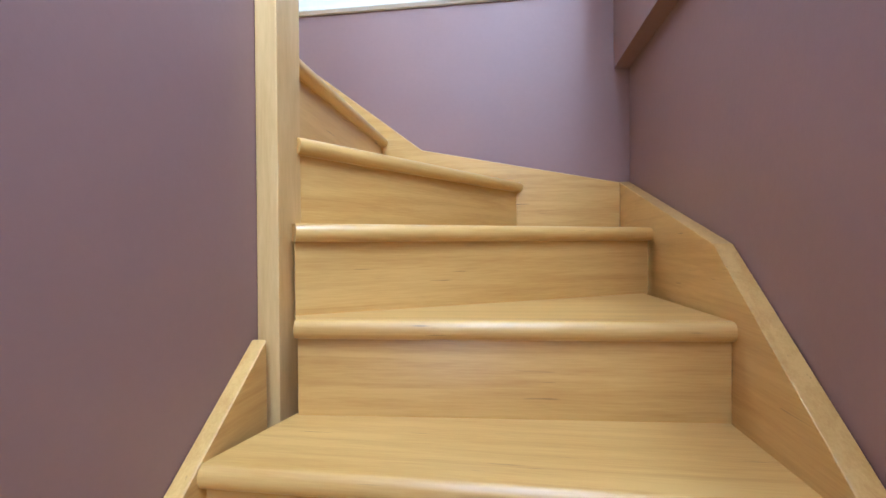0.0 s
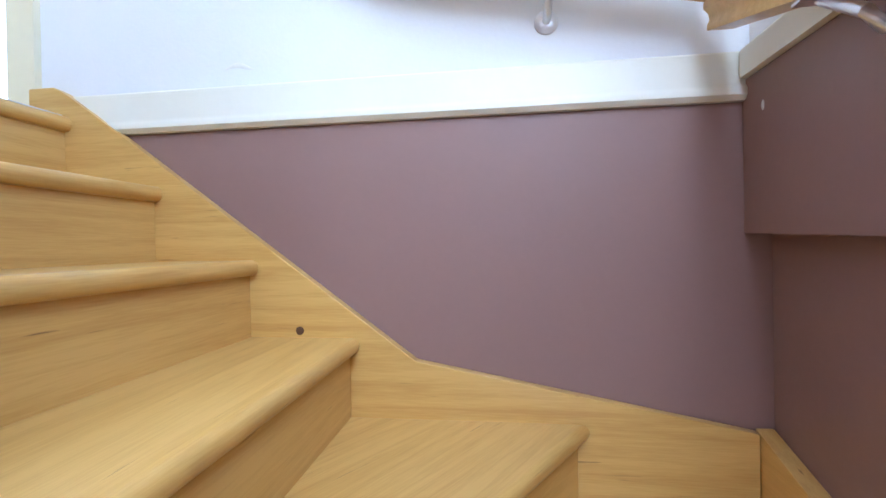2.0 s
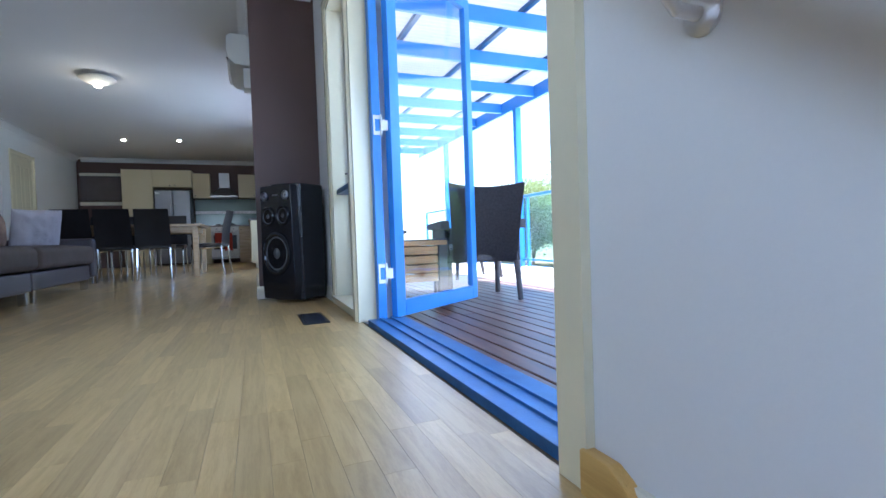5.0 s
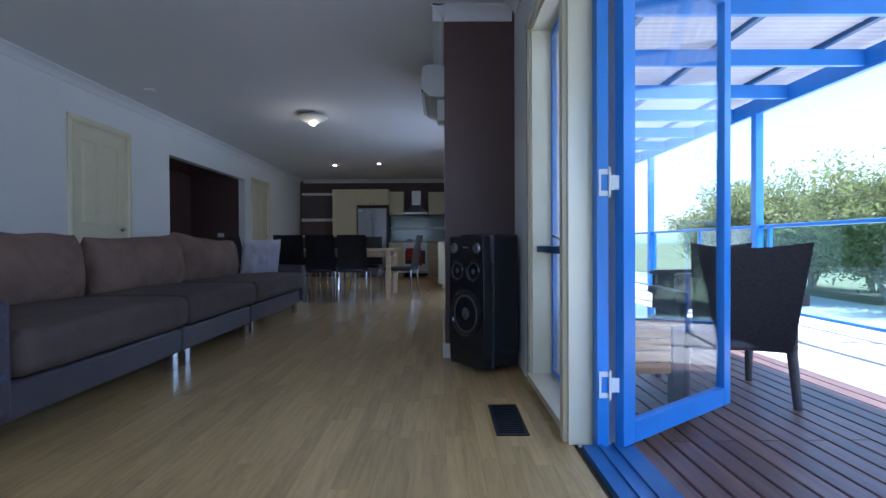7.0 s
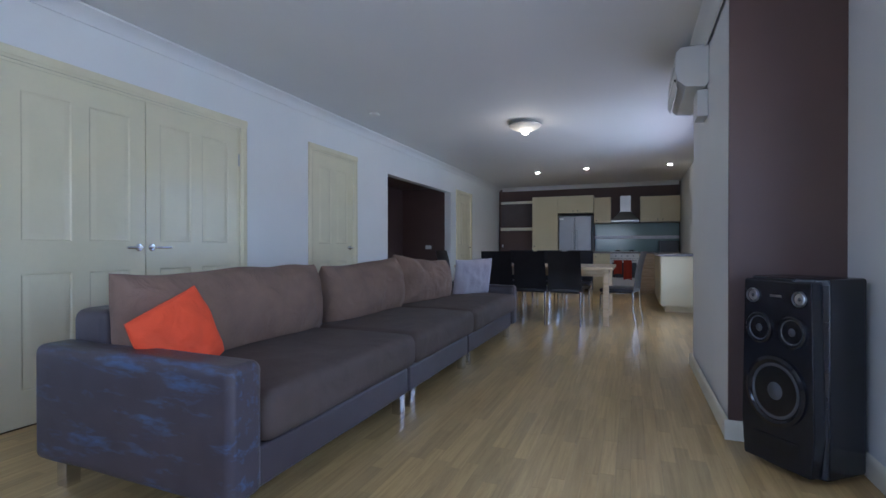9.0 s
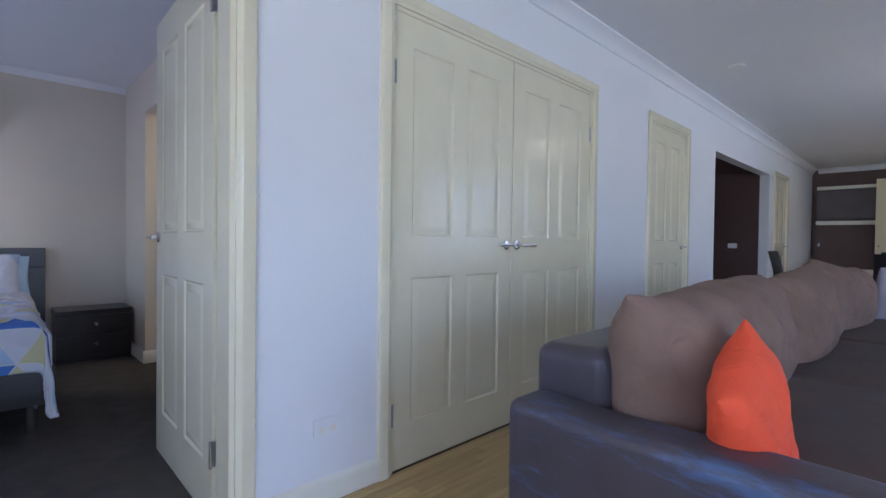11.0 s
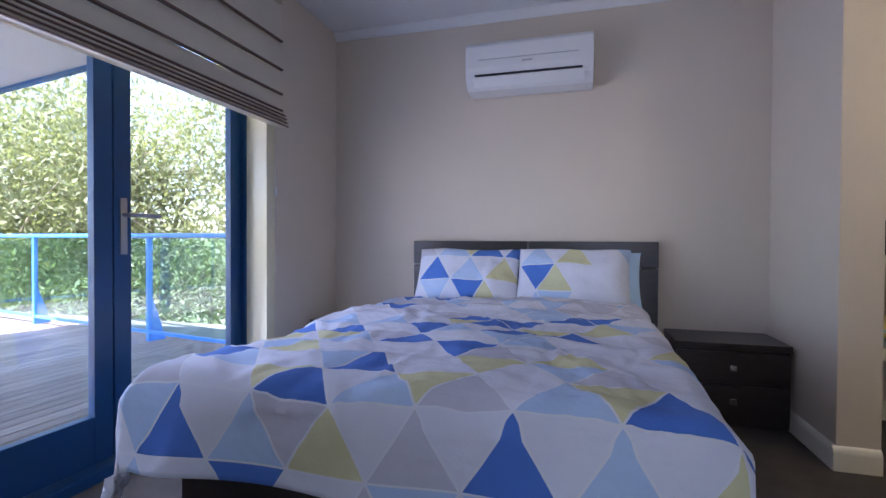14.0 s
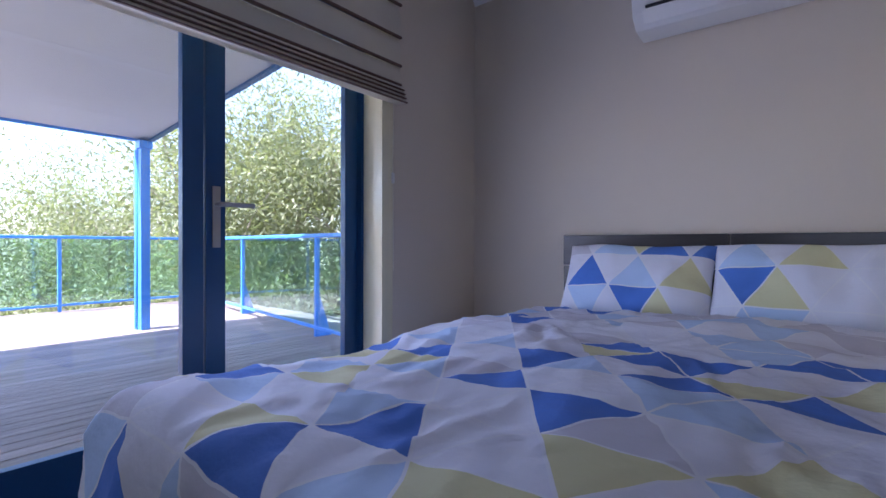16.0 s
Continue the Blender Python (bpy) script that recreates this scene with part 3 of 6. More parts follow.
# ---- panelled doors ----
def door_leaf(w, h, sides=(1, -1)):
    """Four-panel moulded leaf: x 0..w, y 0..0.038, z 0..h, panels raised on the faces."""
    bm = bmesh.new()
    t = 0.038
    st = 0.105
    mid = (w - 2 * st - 0.10) / 2
    cols = [(st, st + mid), (w - st - mid, w - st)]
    rows = [(0.20, 0.85), (1.04, h - 0.14)]
    xs = sorted({0, w, *[c for p in cols for c in p]})
    zs = sorted({0, h, *[c for p in rows for c in p]})
    for y, s in ((t, 1), (0, -1)):
        for i in range(len(xs) - 1):
            for j in range(len(zs) - 1):
                a, b, c, d = xs[i], xs[i + 1], zs[j], zs[j + 1]
                if (a, b) in cols and (c, d) in rows:
                    rings = [(0, 0), (0.008, -0.007), (0.020, -0.007), (0.034, -0.0015), (0.05, -0.0015)]
                    prev = None
                    for off, dep in rings:
                        vs = [bm.verts.new((px, y + s * dep, pz)) for px, pz in ((a + off, c + off), (b - off, c + off), (b - off, d - off), (a + off, d - off))]
                        if prev:
                            for k in range(4):
                                bm.faces.new((prev[k], prev[(k + 1) % 4], vs[(k + 1) % 4], vs[k]))
                        prev = vs
                    bm.faces.new(prev)
                else:
                    bm.faces.new([bm.verts.new((px, y, pz)) for px, pz in ((a, c), (b, c), (b, d), (a, d))])
    for q in (((0, 0), (0, h)), ((w, 0), (w, h))):
        (xa, _), _ = q
        bm.faces.new([bm.verts.new(p) for p in ((xa, 0, 0), (xa, t, 0), (xa, t, h), (xa, 0, h))])
    for zz in (0, h):
        bm.faces.new([bm.verts.new(p) for p in ((0, 0, zz), (w, 0, zz), (w, t, zz), (0, t, zz))])
    bmesh.ops.remove_doubles(bm, verts=bm.verts, dist=0.0004)
    return bm


def lever(parent, x, z, way, y=0.038, s=1, both=True):
    """Chrome lever on a round rose; way: the direction in x in which the lever points."""
    for side, yy in ((s, y), (-s, 0.038 - y)) if both else ((s, y),):
        rose = part("rose", lathe([(0.026, 0), (0.026, 0.006), (0.022, 0.010), (0.010, 0.011)], 20, Matrix.Translation((x, yy, z)) @ Matrix.Rotation(radians(-90 * side), 4, "X")), M_CHROME, parent, "round chrome rose")
        bm = tube([(x, yy + side * 0.008, z), (x, yy + side * 0.040, z), (x + way * 0.006, yy + side * 0.048, z), (x + way * 0.03, yy + side * 0.051, z), (x + way * 0.115, yy + side * 0.050, z)], 0.009, 10)
        part("lever", bm, M_CHROME, parent, "chrome lever handle")


def hinge(parent, x, y, z):
    part("hinge", cyl((x, y, z - 0.05), (x, y, z + 0.05), 0.006, n=10, bm=box(x - 0.0015, x + 0.0015, y - 0.03, y, z - 0.045, z + 0.045)), M_STEEL, parent, "steel butt hinge")


def door(name, label, w, m, way, h=2.022, group=""):
    d = thing(name, label, "door", group, "structure", m)
    part("leaf", door_leaf(w, h), M_CREAM, d)
    return d


d = door("door_1", "cream four-panel door, closed, with chrome lever", 0.764, pose(-5.832, YS - 0.045, 0.006), 1)
lever(d, 0.06, 0.99, 1)
d = door("door_2", "cream four-panel door, closed, at the kitchen end", 0.764, pose(-10.282, YS - 0.045, 0.006), 1)
lever(d, 0.06, 0.99, 1)
d = door("door_3", "cream double cupboard door leaf, closed, chrome lever", 0.828, pose(-4.042, YS - 0.045, 0.006), 1, group="double cupboard doors")
lever(d, 0.788, 1.0, -1)
for z in (0.25, 1.75):
    hinge(d, -0.004, 0.045, z)
d = door("door_4", "cream double cupboard door leaf, closed, chrome lever", 0.828, pose(-3.206, YS - 0.045, 0.006), 1, group="double cupboard doors")
lever(d, 0.045, 1.0, 1)
for z in (0.25, 1.75):
    hinge(d, 0.832, 0.045, z)
# bedroom door, standing open at a right angle into the bedroom
d = door("door_5", "cream four-panel bedroom door standing open", 0.82, pose(BD0 - 0.014, YS - 0.139, 0.006, 0, 0, -91), 1)
lever(d, 0.762, 1.020, -1)
for z in (0.25, 1.86):
    hinge(d, 0.0, 0.044, z)

# ---- staircase ----
R = 0.18
stair = thing("staircase", "honey-coloured timber winder staircase with closed strings", "stairs", kind="structure")
corners = {
    1: [(0.476, 1.263), (1.252, 1.317)], 2: [(0.464, 1.305), (1.252, 1.798)], 3: [(0.449, 1.362), (0.916, 2.195)],
    4: [(0.432, 1.385), (0.411, 2.195)], 5: [(0.171, 1.385), (0.171, 2.195)], 6: [(-0.071, 1.385), (-0.071, 2.195)], 7: [(-0.312, 1.38), (-0.312, 2.195)]}
for k in range(0, -9, -1):
    y = 1.065 + 0.245 * k
    corners[k] = [(0.422, y), (1.252, y)]


def board(name, bm, turn):
    """A stair board whose grain runs along its front edge."""
    bmesh.ops.transform(bm, matrix=pose(0, 0, 0, 0, 0, -turn), verts=bm.verts)
    ob = part(name, bm, M_STAIR, stair)
    ob.matrix_local = pose(0, 0, 0, 0, 0, turn)


def tread(a, b, back, z):
    """Tread with a rounded front edge from a to b; back: the rest of its outline, from b round to a."""
    a, b = Vector((*a, 0)), Vector((*b, 0))
    d = (b - a).normalized()
    nrm = Vector((d.y, -d.x, 0))
    bm = bmesh.new()
    back = [Vector((*p, 0)) for p in back]
    th = 0.036
    prof = [(0.0, -th)] + [(0.016 * math.cos(t), -th / 2 + th / 2 * math.sin(t)) for t in [radians(q) for q in range(-75, 76, 30)]] + [(0.0, 0.0)]
    ends = []
    for p in (a, b):
        base = p - nrm * 0.016
        ends.append([bm.verts.new(base + nrm * u + Vector((0, 0, z + w))) for u, w in prof])
    for i in range(len(prof) - 1):
        bm.faces.new((ends[0][i], ends[1][i], ends[1][i + 1], ends[0][i + 1]))
    top = [bm.verts.new(p + Vector((0, 0, z))) for p in back]
    bot = [bm.verts.new(p + Vector((0, 0, z - th))) for p in back]
    bm.faces.new([ends[0][-1], ends[1][-1], *top])
    bm.faces.new([ends[0][0], ends[1][0], *bot][::-1])
    ring_t, ring_b = [ends[1][-1], *top, ends[0][-1]], [ends[1][0], *bot, ends[0][0]]
    for i in range(len(ring_t) - 1):
        bm.faces.new((ring_t[i], ring_b[i], ring_b[i + 1], ring_t[i + 1]))
    bm.faces.new(ends[0]), bm.faces.new(ends[1][::-1])
    bmesh.ops.remove_doubles(bm, verts=bm.verts, dist=0.0002)
    return bm


def shift(p, q, by):
    """The line p-q moved sideways, up the stair."""
    d = (Vector((*q, 0)) - Vector((*p, 0))).normalized()
    nn = Vector((-d.y, d.x, 0)) * by
    return (p[0] + nn.x, p[1] + nn.y), (q[0] + nn.x, q[1] + nn.y)


for k in range(-8, 7):
    a, b = corners[k]
    na, nb = corners[k + 1]
    back = [nb, na]
    if k == 2:
        back = [(1.252, 2.195), nb, na]
    na2, nb2 = shift(na, nb, 0.05)
    z = -R * (7 - k)
    bk = [(1.252, 2.195), nb2, na2] if k == 2 else [nb2, na2]
    turn = math.degrees(math.atan2(b[1] - a[1], b[0] - a[0]))
    board("tread", tread(a, b, bk, z), turn)
    ra, rb = shift(a, b, 0.022)
    sa, sb = shift(a, b, 0.040)
    board("riser", prism([ra, rb, sb, sa], "z", z - R - 0.001, z - 0.034), turn)
a, b = corners[7]
part("tread", tread(a, b, [(-0.40, 2.195), (-0.40, 1.38)], 0.0), M_STAIR_Y, stair, "landing nosing board")
ra, rb = shift(a, b, 0.022)
sa, sb = shift(a, b, 0.040)
part("riser", prism([ra, rb, sb, sa], "z", -R - 0.001, -0.034), M_STAIR_Y, stair)
part("stringer", prism([(1.062, -1.212), (1.42, -0.945), (2.219, -0.723), (2.219, -1.15), (1.45, -1.45), (1.1, -1.75), (-1.2, -3.45), (-1.2, -2.92)], "x", 1.2515, 1.289, bevel=0.004), M_STAIR_Y, stair, "sloping wall string")
part("stringer", prism([(-0.435, 0.077), (-0.365, 0.077), (-0.335, 0.062), (-0.18, -0.050), (0.541, -0.590), (1.25, -0.728), (1.25, -1.2), (0.50, -1.1), (-0.25, -0.42), (-0.435, -0.3)], "y", 2.192, 2.2195, bevel=0.004), M_STAIR, stair, "sloping wall string")
part("stringer", prism([(1.265, -1.115), (0.0, -2.062), (-1.2, -2.96), (-1.2, -3.5), (0.0, -2.6), (1.265, -1.65)], "x", 0.394, 0.424, bevel=0.004), M_STAIR_Y, stair, "sloping wall string")
part("newel_post", prism([(1.285, -1.6), (1.384, -1.6), (1.384, -0.425), (1.374, -0.418), (1.294, -0.432), (1.285, -0.438)], "x", 0.3935, 0.438, bevel=0.003), M_POST, stair, "square timber newel post")
part("edge_strip", box(-0.378, -0.336, 1.38, 2.19, -0.002, 0.006, bevel=0.002), M_STRIP, stair, "grey metal floor edging strip")
for y in (1.45, 1.63, 1.81, 1.99, 2.14):
    part("screw", lathe([(0.004, 0.006), (0.004, 0.0072), (0.001, 0.0075)], 10, Matrix.Translation((-0.357, y, 0))), M_STEEL, stair, "small steel screw head")

# trim band round the stairwell
BAND = [(0, -0.045), (0.012, -0.045), (0.022, -0.035), (0.022, -0.022), (0.014, -0.012), (0.014, 0.050), (0.010, 0.056), (0, 0.056)]
setting("trim", prism([(YN - u, v) for u, v in BAND], "x", -0.36, 1.236), M_TRIM, "cream moulded band round the stairwell", "trim")
setting("trim_east", prism([(1.2495, -0.003), (1.222, -0.003), (1.222, 0.050), (1.226, 0.056), (1.2495, 0.056)], "y", -1.89, 2.2), M_TRIM, "cream moulded band round the stairwell", "trim")


# handrails on steel brackets
def rail_bar(path):
    """Moulded rail: an ogee-sided section swept along a polyline."""
    sec = [(-0.024, 0.030), (-0.030, 0.022), (-0.030, 0.010), (-0.021, 0.000), (-0.019, -0.012), (-0.024, -0.022), (-0.024, -0.032), (0.024, -0.032), (0.024, -0.022), (0.019, -0.012), (0.021, 0.0), (0.030, 0.010), (0.030, 0.022), (0.024, 0.030)]
    bm = bmesh.new()
    pts = [Vector(p) for p in path]
    rings = []
    for i, p in enumerate(pts):
        d = (pts[min(i + 1, len(pts) - 1)] - pts[max(i - 1, 0)]).normalized()
        side = d.cross(Vector((0, 0, 1))).normalized()
        rings.append([bm.verts.new(p + side * u + Vector((0, 0, 1)) * v) for u, v in sec])
    for a, b in zip(rings, rings[1:]):
        for k in range(len(sec)):
            j = (k + 1) % len(sec)
            bm.faces.new((a[k], a[j], b[j], b[k]))
    bm.faces.new(rings[0][::-1]), bm.faces.new(rings[-1])
    return bm


def bracket(parent, base, out, top):
    base, out, top = Vector(base), Vector(out), Vector(top)
    turn = Matrix.Translation(base) @ out.to_track_quat("Z", "Y").to_matrix().to_4x4()
    part("rose", lathe([(0.026, 0), (0.026, 0.005), (0.018, 0.010), (0.008, 0.012)], 20, turn), M_ALU, parent, "round brushed aluminium wall rose")
    part("arm", tube([base, base + out * 0.045, base + out * 0.065 + Vector((0, 0, 0.02)), Vector((top.x, top.y, top.z))], 0.009, 12), M_ALU, parent, "bent aluminium arm")
    part("saddle", box(top.x - 0.03, top.x + 0.03, top.y - 0.012, top.y + 0.012, top.z - 0.004, top.z), M_ALU, parent)


rail = thing("handrail", "moulded honey timber handrail on aluminium brackets", "handrail", "stair handrails")
part("bar", rail_bar([(1.155, 2.13, 0.165), (0.50, 2.13, 0.292), (0.485, 2.13, 0.300), (-0.30, 2.13, 0.89)]), M_RAIL, rail)
bracket(rail, (0.839, YN, 0.150), (0, -1, 0), (0.850, 2.13, 0.193))
bracket(rail, (0.383, YN, 0.290), (0, -1, 0), (0.412, 2.13, 0.322))
bracket(rail, (-0.20, YN, 0.71), (0, -1, 0), (-0.19, 2.13, 0.775))
rail = thing("handrail", "moulded honey timber handrail on aluminium brackets", "handrail", "stair handrails")
part("bar", rail_bar([(1.165, 2.15, 0.110), (1.165, 1.80, 0.005), (1.165, 1.42, -0.14), (1.165, 0.4, -0.90), (1.165, -1.0, -1.93)]), M_RAIL, rail)
bracket(rail, (1.236, 1.78, -0.085), (-1, 0, 0), (1.165, 1.85, -0.015))
bracket(rail, (1.29, 0.8, -0.70), (-1, 0, 0), (1.165, 0.82, -0.625))

# ---- deck window and glazed door ----
def pane(name, bm, parent, material=None, label="clear glass pane"):
    ob = part(name, bm, material or M_GLASS, parent, label)
    ob.visible_shadow = False
    return ob


win = thing("window_1", "tall blue-framed window with cream surround and transom", "window", kind="structure")
bm = bmesh.new()
prism([(-3.16 - u, YN - v) for u, v in ARCH], "z", 0.0, 2.06, bm)
prism([(YN - v, 2.06 + u) for u, v in ARCH], "x", -3.228, -2.37, bm)
bm_box(bm, -3.159, -3.145, YN, 2.345, 0.055, 2.06)
bm_box(bm, -3.159, -2.37, YN, 2.33, 2.045, 2.06)
bm_box(bm, -3.20, -2.375, YN - 0.03, 2.33, 0.041, 0.057)
bm_box(bm, -3.22, -2.375, YN - 0.016, YN - 0.001, 0.0, 0.04)
part("surround", bm, M_CREAM, win, "cream gloss timber surround")
bm = bmesh.new()
for a, b, c, e in ((-3.145, -3.118, 0.057, 2.045), (-2.402, -2.37, 0.057, 2.045), (-3.118, -2.402, 0.057, 0.09), (-3.118, -2.402, 2.01, 2.045)):
    bm_box(bm, a, b, 2.331, 2.358, c, e, bevel=0.002)
part("window_frame", bm, M_BLUE, win, "blue painted frame")
part("transom", box(-3.14, -2.375, 2.245, 2.37, 0.765, 0.80, bevel=0.003), M_BLUE_DARK, win, "dark blue transom rail")
pane("pane", box(-3.115, -2.40, 2.332, 2.338, 0.08, 0.77), win)
pane("pane", box(-3.115, -2.40, 2.332, 2.338, 0.80, 2.02), win)
w = part("winder", box(-2.66, -2.52, 2.255, 2.29, 0.801, 0.822, bevel=0.004), M_BLACK, win, "black chain winder")
part("winder_handle", tube([(-2.60, 2.26, 0.822), (-2.63, 2.235, 0.845), (-2.70, 2.235, 0.852)], 0.007, 8), M_CHROME, w, "chrome winder handle")

mull = setting("trim_mullion", (lambda b: [prism([(-2.378, YN - 0.035), (-2.332, YN - 0.035), (-2.328, YN - 0.02), (-2.298, YN - 0.02), (-2.298, 2.295), (-2.378, 2.295)], "z", 0.0, 2.12, b)][-1])(bmesh.new()), M_CREAM, "cream moulded post between window and door", "trim")
setting("trim_door_jamb", (lambda b: [prism([(-0.505, YN - 0.02), (-0.425, YN - 0.02), (-0.425, YN - 0.001), (-0.441, YN), (-0.441, 2.32), (-0.505, 2.32)], "z", 0.0, 2.12, b), prism([(YN - 0.02, 2.05), (YN - 0.02, 2.12), (2.32, 2.12), (2.32, 2.05)], "x", -2.26, -0.505, b)][-1])(bmesh.new()), M_CREAM, "cream gloss door lining", "trim")

fr = thing("door_6", "bright blue glazed folding deck door, folded open", "glazed door", kind="structure")
part("sill", (lambda b: [bm_box(b, -2.26, -0.505, 2.24, 2.445, -0.02, 0.018, bevel=0.003), bm_box(b, -2.26, -0.505, 2.30, 2.315, 0.018, 0.026), bm_box(b, -2.26, -0.505, 2.36, 2.375, 0.018, 0.026)][-1])(bmesh.new()), mat("worn_blue_sill_paint", (0.045, 0.135, 0.33), 0.45, var=0.2, scale=14), fr, "worn blue grooved threshold")
part("jamb", box(-2.298, -2.240, 2.296, 2.342, 0.0, 2.10, bevel=0.003), M_BLUE, fr)
part("jamb", box(-0.505, -0.46, 2.321, 2.40, 0.0, 2.10, bevel=0.003), M_BLUE, fr)
part("head", box(-2.262, -0.46, 2.321, 2.40, 2.051, 2.10, bevel=0.003), M_BLUE, fr)
leaf_m = pose(-2.250, 2.405, 0.022, 0, 0, 124.7)
leaf = part("leaf", (lambda b: [bm_box(b, -0.030, 0.048, -0.02, 0.02, 0.0, 2.02, bevel=0.004), bm_box(b, 0.785, 0.850, -0.02, 0.02, 0.0, 2.02, bevel=0.004), bm_box(b, 0.048, 0.785, -0.02, 0.02, 0.0, 0.085, bevel=0.003), bm_box(b, 0.048, 0.785, -0.02, 0.02, 1.95, 2.02, bevel=0.003)][-1])(bmesh.new()), M_BLUE, fr, "blue timber leaf frame")
leaf.matrix_local = leaf_m
g = pane("pane", box(0.042, 0.79, -0.003, 0.003, 0.08, 1.955), leaf)
for z in (0.26, 1.05, 1.84):
    h = part("hinge", (lambda b: [bm_box(b, -2.240, -2.236, 2.303, 2.311, z - 0.052, z + 0.052), bm_box(b, -2.240, -2.236, 2.311, 2.340, z + 0.032, z + 0.052), bm_box(b, -2.240, -2.236, 2.311, 2.340, z - 0.052, z - 0.032), cyl((-2.234, 2.344, z - 0.058), (-2.234, 2.344, z + 0.058), 0.006, n=10, bm=b), bm_box(b, -2.237, -2.233, 2.344, 2.385, z - 0.028, z + 0.028)][-1])(bmesh.new()), M_WHITE_PLASTIC, fr, "white parliament hinge")


# ---- decks ----
def board_mesh(name, length, width, along, material, th=0.022):
    bm = box(0, length, 0, width, -th, 0, bevel=0.003, seg=1) if along == "x" else box(0, width, 0, length, -th, 0, bevel=0.003, seg=1)
    me = bpy.data.meshes.new(name)
    bm.to_mesh(me)
    bm.free()
    me.materials.append(material)
    return me


deck = thing("deck", "oiled dark timber deck with grooved boards", "deck", kind="structure")
part("bearer", (lambda b: [bm_box(b, x, x + 0.05, 2.46, 5.45, -0.25, -0.052) for x in np.arange(-10, 1.4, 0.9)] and b)(bmesh.new()), M_BARK, deck)
part("fascia", box(-10.0, 1.5, 5.46, 5.49, -0.30, -0.03), M_BLUE, deck)
bme = board_mesh("board", 3.8, 0.087, "x", M_DECK)
# outer rows, beyond the roof's shadow edge, get the painted-in sunlight
bme_sun = board_mesh("board", 3.8, 0.087, "x", M_DECK_SUNLIT)
for i in range(31):
    off = -1.9 * (i % 2)
    for j in range(4):
        x0 = -10.0 + off + j * 3.804
        if x0 + 3.8 > 1.6 + 3.0:
            continue
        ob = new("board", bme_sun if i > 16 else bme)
        ob.parent = deck
        ob.location = (x0, 2.465 + i * 0.0965, -0.03)
deck2 = thing("deck", "weathered grey-brown timber deck outside the bedroom", "deck", kind="structure")
part("bearer", (lambda b: [bm_box(b, 0.84 if y < -2.1 else 1.55, 7.2, y, y + 0.05, -0.27, -0.072) for y in np.arange(-6.9, 0.5, 0.9)] and b)(bmesh.new()), M_BARK, deck2)
bme = board_mesh("board", 3.6, 0.10, "y", M_DECK_GREY)
for i in range(59):
    for j in range(2):
        ob = new("board", bme)
        ob.parent = deck2
        ob.location = (0.84 + i * 0.107, -6.95 + j * 3.604, -0.05)
        if j and i < 7:
            ob.scale = (1, 0.36, 1)


# glass balustrades
def balustrade(name, p, q, z, posts, label, flare=True):
    t = thing(name, label, "balustrade")
    p, q = Vector(p), Vector(q)
    d = (q - p).normalized()
    side = Vector((-d.y, d.x, 0))
    ang = math.degrees(math.atan2(d.y, d.x))
    L = (q - p).length
    def put(name, bm, material, label=""):
        bmesh.ops.transform(bm, matrix=pose(p.x, p.y, z, 0, 0, ang), verts=bm.verts)
        return part(name, bm, material, t, label)
    put("top_rail", box(0, L, -0.03, 0.03, 0.995, 1.035, bevel=0.012), M_BLUE)
    put("bottom_rail", box(0, L, -0.018, 0.018, 0.075, 0.105, bevel=0.004), M_BLUE)
    for i in range(posts + 1):
        x = L * i / posts
        bm = prism([(-0.02, 0), (0.15 if flare else 0.02, 0), (0.12 if flare else 0.02, 0.10), (0.02, 0.42), (0.02, 0.995), (-0.02, 0.995)], "x", x - 0.019, x + 0.019)
        put("post", bm, M_BLUE)
        if i < posts:
            ob = put("pane", box(x + 0.03, x + L / posts - 0.03, -0.004, 0.004, 0.108, 0.993), M_GLASS_RAIL, "green-tinted glass panel")
            ob.visible_shadow = False
    return t


balustrade("balustrade", (-10.0, 5.40, 0), (1.45, 5.40, 0), -0.02, 8, "blue rail with green-tinted glass panels", False)
balustrade("balustrade", (7.05, -6.68, 0), (0.90, -5.66, 0), -0.05, 3, "blue rail with flared posts and glass panels")
balustrade("balustrade", (7.05, 0.40, 0), (7.05, -6.60, 0), -0.05, 4, "blue rail with flared posts and glass panels", False)

# verandah roof over the living room deck
ver = thing("verandah_roof", "blue timber verandah frame under corrugated roof sheets", "verandah roof", kind="structure")
for i in range(13):
    x = -10.0 + i * 0.915
    part("rafter", box(x, x + 0.045, 2.46, 5.36, 2.335, 2.475, bevel=0.003), M_BLUE, ver)
part("beam", box(-10.3, 1.6, 5.36, 5.42, 2.30, 2.48, bevel=0.004), M_BLUE, ver)
for y in (3.15, 4.05, 4.95):
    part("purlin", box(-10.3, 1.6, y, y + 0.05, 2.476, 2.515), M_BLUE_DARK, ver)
for x in (-8.7, -5.93, -3.15 + 2.9, 1.3):
    part("post", box(x, x + 0.09, 5.33, 5.42, -0.28, 2.30, bevel=0.004), M_BLUE, ver)


def corrugated(x0, x1, y0, y1, z, pitch=0.076, amp=0.010):
    n = int((x1 - x0) / pitch * 6)
    return surf(lambda u, v: (x0 + (x1 - x0) * u, y0 + (y1 - y0) * v, z + amp * math.sin(2 * math.pi * (x0 + (x1 - x0) * u) / pitch)), n, 1)


bm = corrugated(-10.3, 1.6, 2.46, 5.62, 2.528)
bmesh.ops.solidify(bm, geom=bm.faces[:], thickness=0.002)
part("roof_sheet", bm, M_ROOF, ver, "corrugated roof sheeting")

